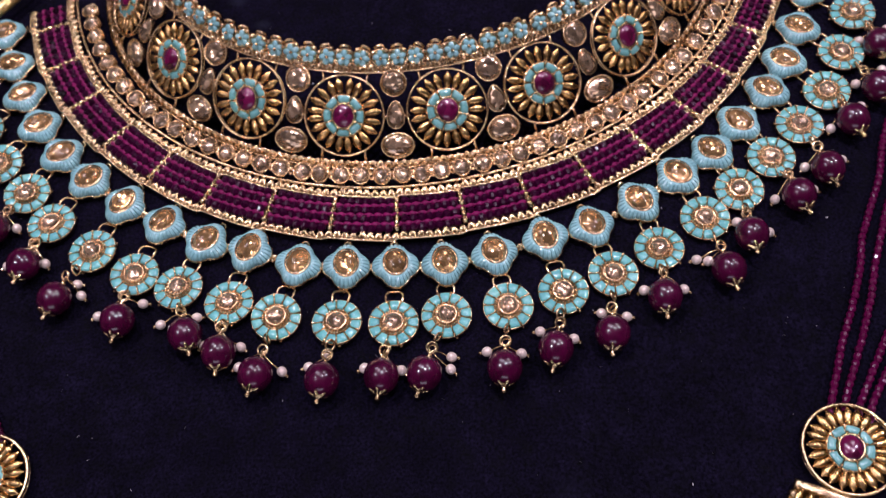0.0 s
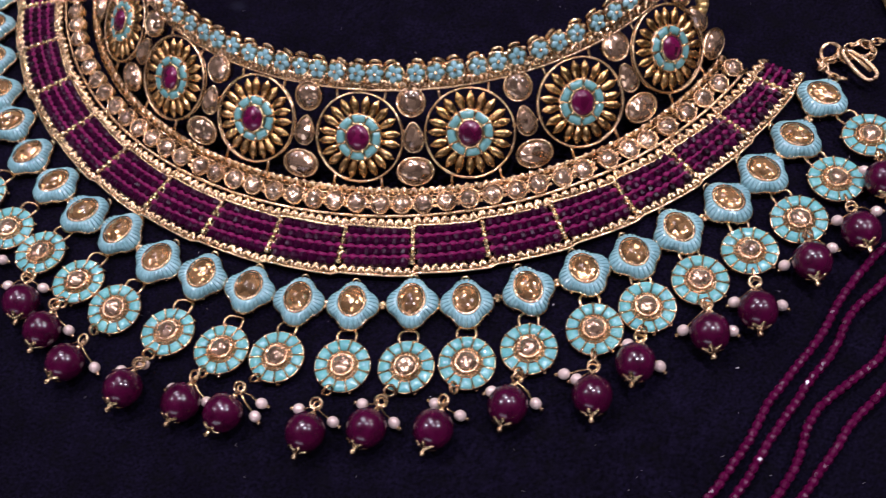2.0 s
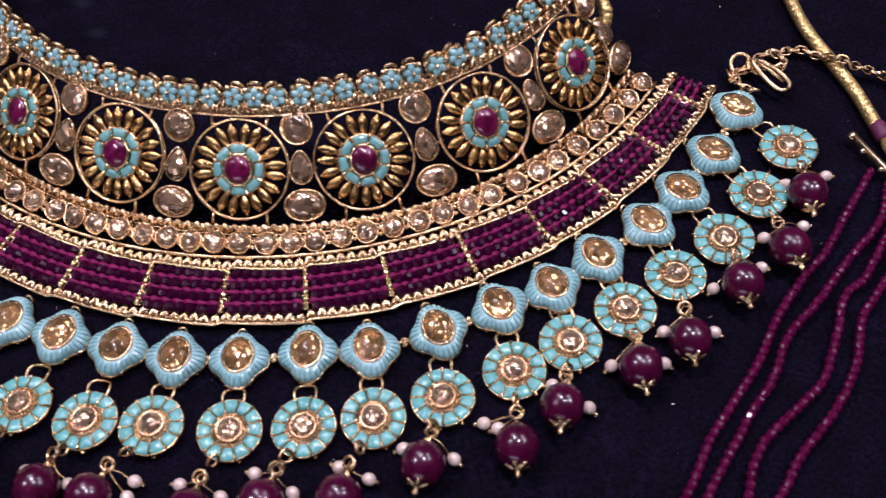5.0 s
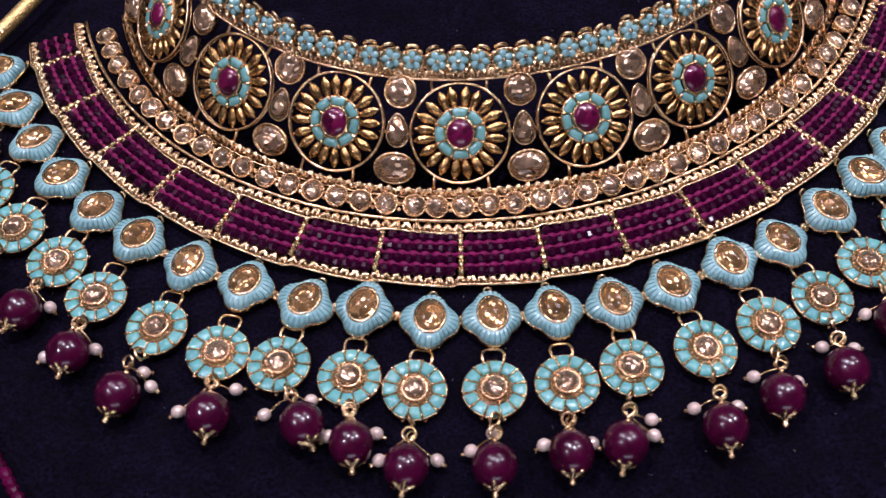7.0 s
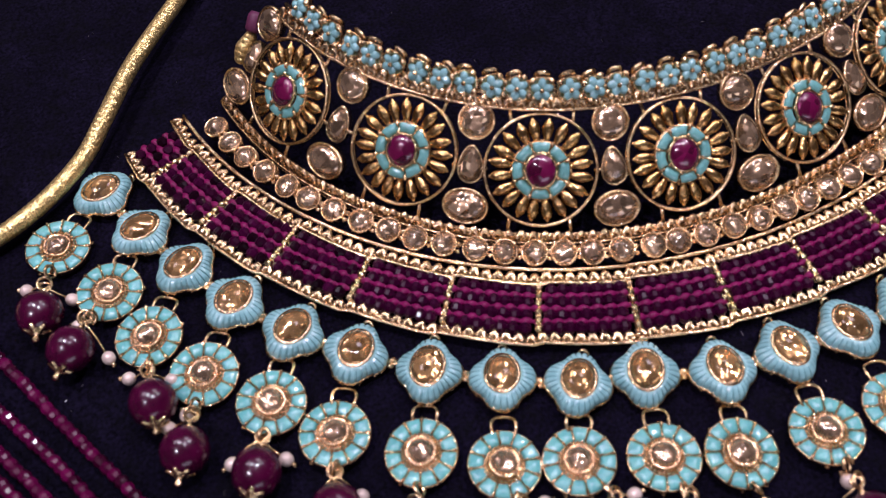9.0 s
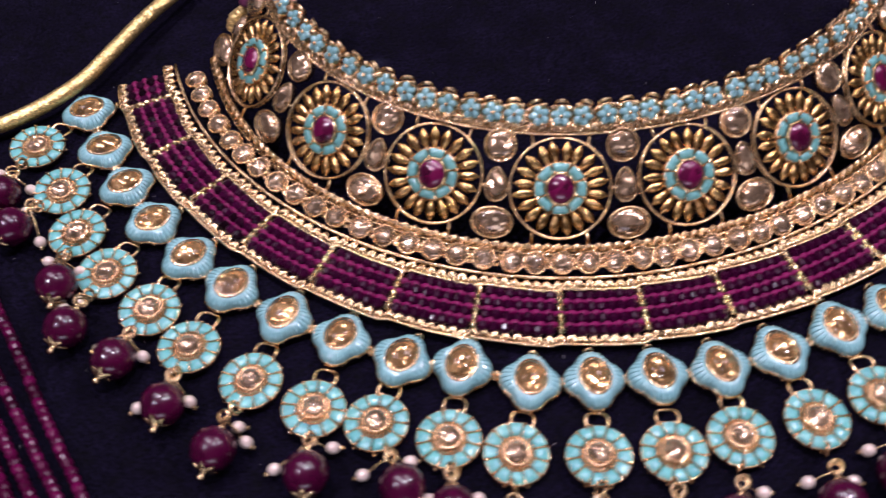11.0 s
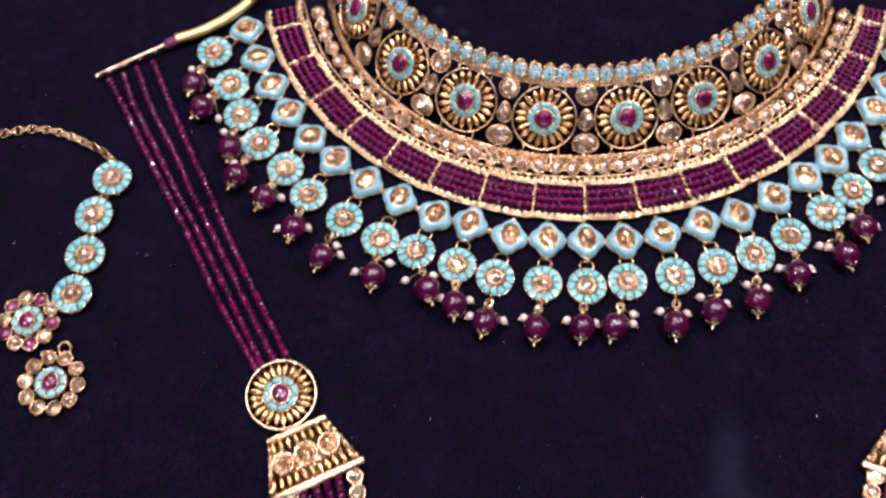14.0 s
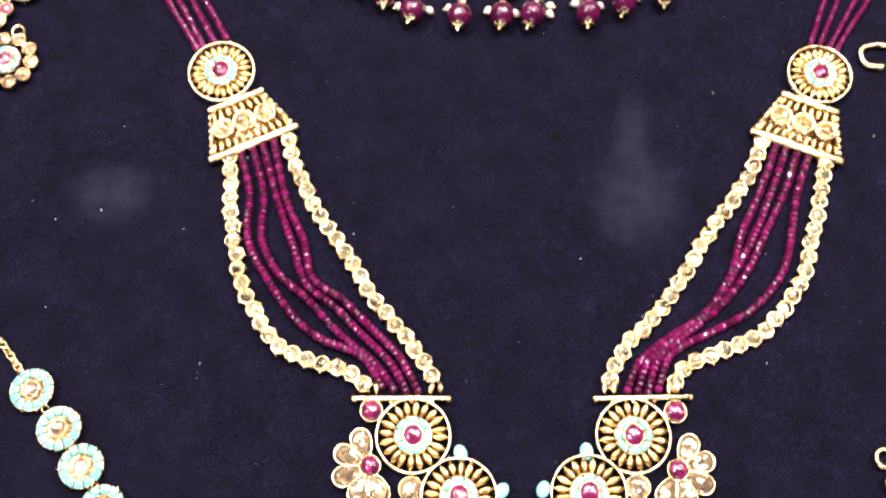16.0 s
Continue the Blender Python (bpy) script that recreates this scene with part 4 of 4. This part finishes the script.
LEFT_STRANDS = (((-180, 175), (-171, 162), (-162.8, 149.3), (-150, 130), (-142, 118), (-128.4, 95.8), (-114.3, 76), (-111, 70)),
                ((-175.4, 177.5), (-169.5, 166), (-158, 148), (-147, 131), (-138.5, 118.5), (-124, 95.6), (-110.5, 74), (-107, 68)),
                ((-171, 180.3), (-163, 165), (-151.5, 147), (-142, 131), (-134.5, 119.5), (-119.4, 95.5), (-107, 76), (-103, 70)),
                ((-165.6, 183), (-156, 165.5), (-144.8, 146), (-136, 131), (-129.8, 120), (-114.8, 95.5), (-103.8, 78.6), (-100, 72)))
RIGHT_STRANDS = (((128.9, 201.4), (123.9, 187.6), (120.8, 178.3), (117.6, 172.7), (113, 161.6), (110.1, 150.5), (105.9, 139.5), (103.1, 132.4), (100.6, 122), (97, 111.4), (94, 104), (89.6, 89.8), (88, 83)),
                 ((132.6, 199), (132, 192.2), (130.3, 186.6), (125.4, 177.8), (120.2, 166.5), (115.2, 157.5), (113, 147.2), (110, 140.2), (108.1, 134.2), (104.8, 124.4), (102.2, 115.1), (98.3, 104.2), (92.7, 90), (91, 83)))
OUTER_STRANDS = (((135.3, 196), (135.1, 193.3), (131, 180.5), (128.9, 174.4), (125.2, 169), (124.2, 160), (123, 152.8), (121.5, 148), (115.7, 139.2), (112.7, 134.5), (111.2, 129), (110.6, 121.5), (107.9, 112.2), (104.6, 106.2), (96, 89.5), (94, 83)),
                 ((139, 192), (137.2, 187), (132.4, 173.6), (128.8, 165), (128.2, 155.4), (125, 144.5), (119.3, 133.6), (117.2, 127), (111.7, 112.6), (108.6, 106.3), (99, 90), (97, 83)))
STRAND_BEAD = Shape().add(rondelle(0.00185, 0.00098, 8, 0.66)).mesh("bead", STRAND, False)
for s in LEFT_STRANDS:
    joined_strand(s, 0.00118)
for s in RIGHT_STRANDS + OUTER_STRANDS:
    pts = spline([(x / 1000, y / 1000, 0.0012) for x, y in s], 0.00185)
    string = part("bead_string", Shape().add(tube(pts[::3], 0.0002, 5)).mesh("bead_string", THREAD), long_one, None, "string of small purple crystal beads")
    for m in frames(pts):
        part("bead", STRAND_BEAD, string, m @ pose(0, jitter(0.0001), jitter(0.0001), random.uniform(0, 60), jitter(5), jitter(5)))

rosette(long_one, pose(-0.1036, 0.0660, 0.0024, 0, 0, 20) @ Matrix.Scale(1.01, 4), 24, "brooch", BROOCH_KIT)
rosette(long_one, pose(0.0915, 0.0782, 0.0024, 0, 0, -12) @ Matrix.Scale(0.97, 4), 24, "brooch", BROOCH_KIT)


PEG = Shape().add(lathe([(0.0005, -0.0021), (0.0009, -0.0016), (0.00105, 0), (0.0009, 0.0016), (0.0005, 0.0021)], 10), pose(0, 0, 0, 90)).mesh("peg", GOLD_YELLOW)


def trapezoid(x, y, angle):
    """A flared plate with two rows of pegs and three stones."""
    s = Shape()
    top, low, h = 0.0087, 0.0142, 0.0165
    corners = [(-low, -h / 2), (low, -h / 2), (top, h / 2), (-top, h / 2)]
    for a, b in ((corners[1], corners[2]), (corners[3], corners[0])):
        s.add(tube([Vector((*a, 0)), Vector((*b, 0))], 0.0008, 8))
        for k in range(8):
            f = k / 7
            s.add(ball(0.00115, 8, 6), pose(a[0] + (b[0] - a[0]) * f, a[1] + (b[1] - a[1]) * f, 0.0005))
    loops = [[(px * k, py * k, z) for px, py in corners] for k, z in ((0.97, -0.0012), (0.97, -0.0008))]
    s.add(rings(loops))
    s.add(box(2 * low + 0.002, 0.0024, 0.0030, (0, -h / 2, 0.0004), 0.0005))
    s.add(box(2 * top + 0.002, 0.0020, 0.0026, (0, h / 2, 0.0004), 0.0005))
    plate = part("flared_plate", s.mesh("flared_plate", GOLD), long_one, pose(x, y, 0.0016, 0, 0, angle))
    for yy, n, w in ((-0.0050, 11, 0.0121), (0.0056, 8, 0.0084)):
        for i in range(n):
            px = -w + 2 * w * i / (n - 1)
            part("peg", PEG, plate, pose(px, yy + jitter(0.0001), 0.0006, 0, 0, px * 1400))
    for px, r in ((-0.0072, 0.0022), (0, 0.0024), (0.0072, 0.0022)):
        set_stone(plate, pose(px, 0.0006, 0.0014), r, r, 0.0010, TOPAZ_WARM)
        scallop = Shape().add(torus(r + 0.0009, 0.00045, 20, 6)).mesh("scallop", GOLD)
        part("scallop", scallop, plate, pose(px, 0.0006, 0.0009))
    return plate


trapezoid(-0.0936, 0.0484, 28)
trapezoid(0.0852, 0.0595, -18)
spacer_bar(-0.0360, -0.0370, 4, 0.0275)
spacer_bar(0.0343, -0.0320, 5, 0.0275)
stone_chain(long_one, [(-97, 36), (-94.4, 22), (-91.9, 9), (-87.9, -3.5), (-82.2, -13.8), (-74.1, -23.6), (-63.5, -28), (-53.3, -29.8), (-46.3, -34)])
stone_chain(long_one, [(-79, 43), (-71.6, 27.3), (-63.1, 14.7), (-54, 2.4), (-45.1, -9.5), (-36.8, -17.6), (-30.3, -25.7), (-26, -33)])
stone_chain(long_one, [(72, 53), (69.1, 44.6), (62.5, 32.6), (53.5, 18.9), (43.8, 1.9), (36.1, -9.2), (29.5, -16.5), (25.4, -23.6), (23.8, -31)])
stone_chain(long_one, [(92.2, 47), (89.8, 36.4), (86.5, 23), (83.2, 10), (78.5, 0.8), (71.4, -8.5), (62.8, -14.2), (52.8, -18.4), (46.1, -23), (42.7, -30)])
LOWER_LEFT = (((-93.5, 38), (-89, 24.2), (-87.5, 9.3), (-80.2, -3), (-70.1, -14.7), (-60.9, -21), (-48.7, -25.3), (-41.2, -35)),
              ((-89.9, 39.5), (-84.6, 24.5), (-83.2, 9.6), (-77, -0.9), (-66.5, -9.2), (-56.1, -18.9), (-45.2, -26.8), (-37.9, -35)),
              ((-86.9, 41), (-80, 22.9), (-72.7, 6.6), (-68, -3.9), (-58.7, -10.4), (-49.4, -18.5), (-40.3, -26.4), (-34.6, -35)),
              ((-83.7, 42.5), (-77.3, 23.1), (-70.5, 10.5), (-66, -2.1), (-56, -8.3), (-46.8, -16.4), (-37.7, -24.6), (-31, -35)))
LOWER_RIGHT = (((77, 53), (71, 36), (65, 22), (61, 8), (53, -5), (41, -14), (33, -22), (29.5, -31)),
               ((80, 52), (74.5, 36), (69, 22), (62, 8), (54, -4), (44, -13), (36, -21), (32.5, -31)),
               ((83.5, 51), (78.5, 36), (72, 22), (66, 9), (57, -3), (47, -12), (39, -20), (35.5, -31)),
               ((87, 50), (82.5, 36), (80, 22), (77, 10), (68, -2), (56, -10), (43, -18), (38.5, -30)))
for s in LOWER_LEFT + LOWER_RIGHT:
    joined_strand(s)

# pendant at the foot of the long necklace
end_bead = Shape().add(ball(0.0010, 10, 7, 1.0, 1.9, 1.0)).mesh("end_bead", GOLD)
for x, y in ((-46.5, -34.2), (-43.5, -34.6), (-27.5, -33.4), (-24.8, -33.0), (23, -29.8), (25.8, -29.6), (41.8, -28.6), (44.4, -28.2)):
    part("end_bead", end_bead, long_one, pose(x / 1000, y / 1000, 0.0022, 0, 0, jitter(14)))
rosette(long_one, pose(-0.0317, -0.0475, 0.0026, 0, 0, 8) @ Matrix.Scale(1.01, 4), 20, "pendant_rosette", BROOCH_KIT)
rosette(long_one, pose(0.0314, -0.0432, 0.0026, 0, 0, 3) @ Matrix.Scale(1.01, 4), 20, "pendant_rosette", BROOCH_KIT)
rosette(long_one, pose(-0.0175, -0.0635, 0.0030, 0, 0, 8) @ Matrix.Scale(1.01, 4), 20, "pendant_rosette", BROOCH_KIT)
rosette(long_one, pose(0.0190, -0.0602, 0.0030, 0, 0, 3) @ Matrix.Scale(1.01, 4), 20, "pendant_rosette", BROOCH_KIT)


def ruby_flower(x, y, away):
    """A ruby with gold-rimmed pear petals on its outer side."""
    set_stone(long_one, pose(x, y, 0.0026), 0.0028, 0.0028, 0.0013, RUBY, "ruby_setting", "round ruby stone in gold")
    for k in range(5):
        a = radians(away + (k - 2) * 45)
        p = part("petal_setting", PEAR[0], long_one, pose(x + 0.0068 * math.cos(a), y + 0.0068 * math.sin(a), 0.0022, 0, 0, math.degrees(a) + 90) @ Matrix.Scale(1.25, 4))
        part("stone", PEAR[1], p)


ruby_flower(-0.0433, -0.0569, 205)
ruby_flower(0.0441, -0.0520, -25)
set_stone(long_one, pose(-0.0444, -0.0412, 0.0026), 0.0030, 0.0030, 0.0013, RUBY, "ruby_setting", "round ruby stone in gold")
set_stone(long_one, pose(0.0435, -0.0355, 0.0026), 0.0030, 0.0030, 0.0013, RUBY, "ruby_setting", "round ruby stone in gold")
for x, y in ((-0.0312, -0.0625), (0.0328, -0.0575)):
    set_stone(long_one, pose(x, y, 0.0024), 0.0032, 0.0032, 0.0013)
blue = Shape().add(ball(0.0020, 12, 8, 1.0, 1.3, 0.8)).mesh("turquoise_bead", ENAMEL_PALE)
for x, y in ((-0.0178, -0.0515), (0.0182, -0.0485), (-0.0055, -0.0612), (0.0062, -0.0600)):
    part("turquoise_bead", blue, long_one, pose(x, y, 0.0018, 0, 0, jitter(40)), "turquoise bead")


# ---- earring with an ear chain, and the pieces near it ----
def small_disc(parent, x, y, turn=0.0):
    disc = part("disc_charm", DISC_BASE, parent, pose(x, y, 0.0016, jitter(4), jitter(4), turn))
    cell_ring(disc, DISC_CELL, 12)
    part("stone", DISC_STONE, disc, None, "round champagne stone")
    return disc


def stone_flower(parent, x, y, mixed, count=10, r=0.0078):
    core = part("flower_setting", BROOCH_KIT[1], parent, pose(x, y, 0.0024, 0, 0, 15) @ Matrix.Scale(0.9, 4))
    cell_ring(core, BROOCH_KIT[2], 8)
    part("ruby", BROOCH_KIT[3], core, None, "faceted dark pink oval stone")
    for k in range(count):
        a = 2 * math.pi * k / count
        red = mixed and k % 2 == 0
        set_stone(parent, pose(x + r * math.cos(a), y + r * math.sin(a), 0.0024, jitter(9), jitter(9)), 0.0021, 0.0021, 0.001, RUBY if red else TOPAZ, "petal_stone")


earring = thing("earring", "turquoise disc earring with ruby flower studs and a gold ear chain", "earring", -0.174, 0.1, 0)


def rel(x, y):
    return x + 0.174, y - 0.1


for x, y in ((-0.1707, 0.1364), (-0.1739, 0.1225), (-0.1738, 0.1082), (-0.1751, 0.0945)):
    small_disc(earring, *rel(x, y), jitter(20))
for x, y, a in ((-0.172, 0.1294, 70), (-0.174, 0.1153, 90), (-0.1742, 0.1013, 80), (-0.181, 0.0905, 30), (-0.1795, 0.0745, 90)):
    part("jump_ring", JUMP, earring, pose(*rel(x, y), 0.0014, 20, 20, a))
part("jump_ring", Shape().add(torus(0.0020, 0.0004, 18, 6)).mesh("jump_ring", GOLD), earring, pose(*rel(-0.1735, 0.0765), 0.0016, 15, 0))
stone_flower(earring, *rel(-0.1868, 0.0845), True, 10)
stone_flower(earring, *rel(-0.1748, 0.0652), False, 10, 0.0082)
part("ear_chain", link_chain([((x + 0.174) * 1000, (y - 0.1) * 1000) for x, y in ((-0.1715, 0.1425), (-0.1765, 0.1465), (-0.183, 0.1495), (-0.1935, 0.1532), (-0.2035, 0.1538), (-0.214, 0.151), (-0.226, 0.1465), (-0.24, 0.1385))], R=0.0018), earring, None, "gold curb chain")

tikka = thing("hair_ornament", "row of turquoise enamel discs on a gold chain", "hair ornament", -0.135, -0.05, 0)
for x, y in ((-0.1441, -0.0419), (-0.1340, -0.0524), (-0.1255, -0.0626), (-0.1175, -0.0735)):
    small_disc(tikka, x + 0.135, y + 0.05, jitter(20))
    part("jump_ring", JUMP, tikka, pose(x + 0.135 + 0.0048, y + 0.05 - 0.0052, 0.0014, 20, 20, 45))
part("chain", link_chain([(x + 135, y + 50) for x, y in ((-148.5, -37), (-152, -33), (-158, -27), (-166, -21), (-176, -17))]), tikka, None, "gold curb chain")

loose = thing("extension_chain", "loose gold curb chain with a lobster hook lying in a heap", "chain", 0.11, 0.225, 0)
for run, lift in (([(101.3, 228.2), (104.5, 231.0), (108.1, 232.5), (112.2, 233.8), (115.6, 232.6), (118.0, 231.1, 1.6), (120.7, 229.8, 2.9), (123.6, 229.6, 1.6), (128.7, 230), (140, 226), (152, 224)], 0.0001),
                  ([(97, 222.6), (99.2, 220.4), (101.5, 218.9), (103.4, 219.8)], 0.0), ([(97.6, 221.6), (98.6, 224), (101, 225.2), (103.4, 223.4)], 0.0002), ([(102.4, 226.6), (105.4, 227.0), (108.2, 227.2), (107.4, 230.4), (105, 230)], 0.0003)):
    part("chain", link_chain([(x - 110, y - 225, *rise) for x, y, *rise in run], R=0.0013, r=0.0004, heap=lift), loose)
hook = Shape().add(tube(spline([(0.004, 0, 0), (0.0028, 0.0017, 0), (-0.001, 0.0021, 0), (-0.0055, 0.0010, 0), (-0.0060, -0.0006, 0), (-0.001, -0.0018, 0), (0.0028, -0.0017, 0), (0.004, 0, 0)], 0.0005), 0.0006, 8))
hook.add(tube([Vector((-0.006, 0.0003, 0.0002)), Vector((-0.0015, 0.0004, 0.0005)), Vector((0.002, 0.0005, 0.0004))], 0.0005, 7))
part("hook", hook.mesh("hook", GOLD), loose, pose(-0.0034, -0.0027, 0.0030, 0, 8, -33))
part("ring", Shape().add(torus(0.0024, 0.0005, 18, 7)).mesh("ring", GOLD), loose, pose(-0.0112, 0.0008, 0.0022, 28, 12))
part("sleeve", Shape().add(lathe([(0.0006, -0.0018), (0.0009, -0.0015), (0.0009, 0.0015), (0.0006, 0.0018)], 10), pose(0, 0, 0, 90)).mesh("sleeve", GOLD), loose, pose(-0.0094, 0.0010, 0.0022, 0, 0, 10))

clasp = thing("ear_hook", "gold earring hook lying on the velvet", "hook", 0.1102, 0.0865, 0)
part("hook_wire", Shape().add(tube(spline([(0.007, 0.0045, 0), (0.001, 0.0048, 0), (-0.0035, 0.003, 0), (-0.0042, 0, 0), (-0.0025, -0.003, 0), (0.002, -0.0035, 0)], 0.0006), 0.0009, 8)).add(ball(0.0013, 8, 6), pose(0.002, -0.0035, 0)).mesh("hook_wire", GOLD), clasp, pose(0, 0, 0.0010))
ring_thing = thing("jump_rings", "small open gold rings lying on the velvet", "ring", 0.1045, -0.0455, 0)
for k, (x, y) in enumerate(((-0.001, 0.001), (0.0015, -0.006), (0.004, -0.012))):
    part("ring", Shape().add(torus(0.0026, 0.0008, 18, 8)).mesh("ring", GOLD), ring_thing, pose(x, y, 0.0011, 10 * k, 8))

# lint specks on the cloth
lint = Shape()
for k in range(200):
    x, y = random.uniform(-0.22, 0.2), random.uniform(-0.09, 0.27)
    r = random.choice((0.00005, 0.00006, 0.00007, 0.00008, 0.0001, 0.00022))
    lint.add(ball(r, 5, 3, random.uniform(0.6, 2.2), 0.7, 0.5), pose(x, y, 0.0002, 0, 0, random.uniform(0, 180)))
for k in range(420):
    x, y, a = random.uniform(-0.22, 0.2), random.uniform(-0.09, 0.27), random.uniform(0, 6.28)
    n = random.uniform(0.00015, 0.00045)
    bend = random.uniform(-0.5, 0.5) * n
    pts = [Vector((x + n * t * math.cos(a) - bend * t * t * math.sin(a), y + n * t * math.sin(a) + bend * t * t * math.cos(a), sag(x, y) + 0.00012)) for t in (-1, -0.3, 0.4, 1)]
    lint.add(tube(pts, random.choice((0.000008, 0.000012, 0.000018)), 4))
tagged(new("lint", lint.mesh("lint", LINT)), "tiny pale specks of lint on the velvet", "lint", kind="stuff")
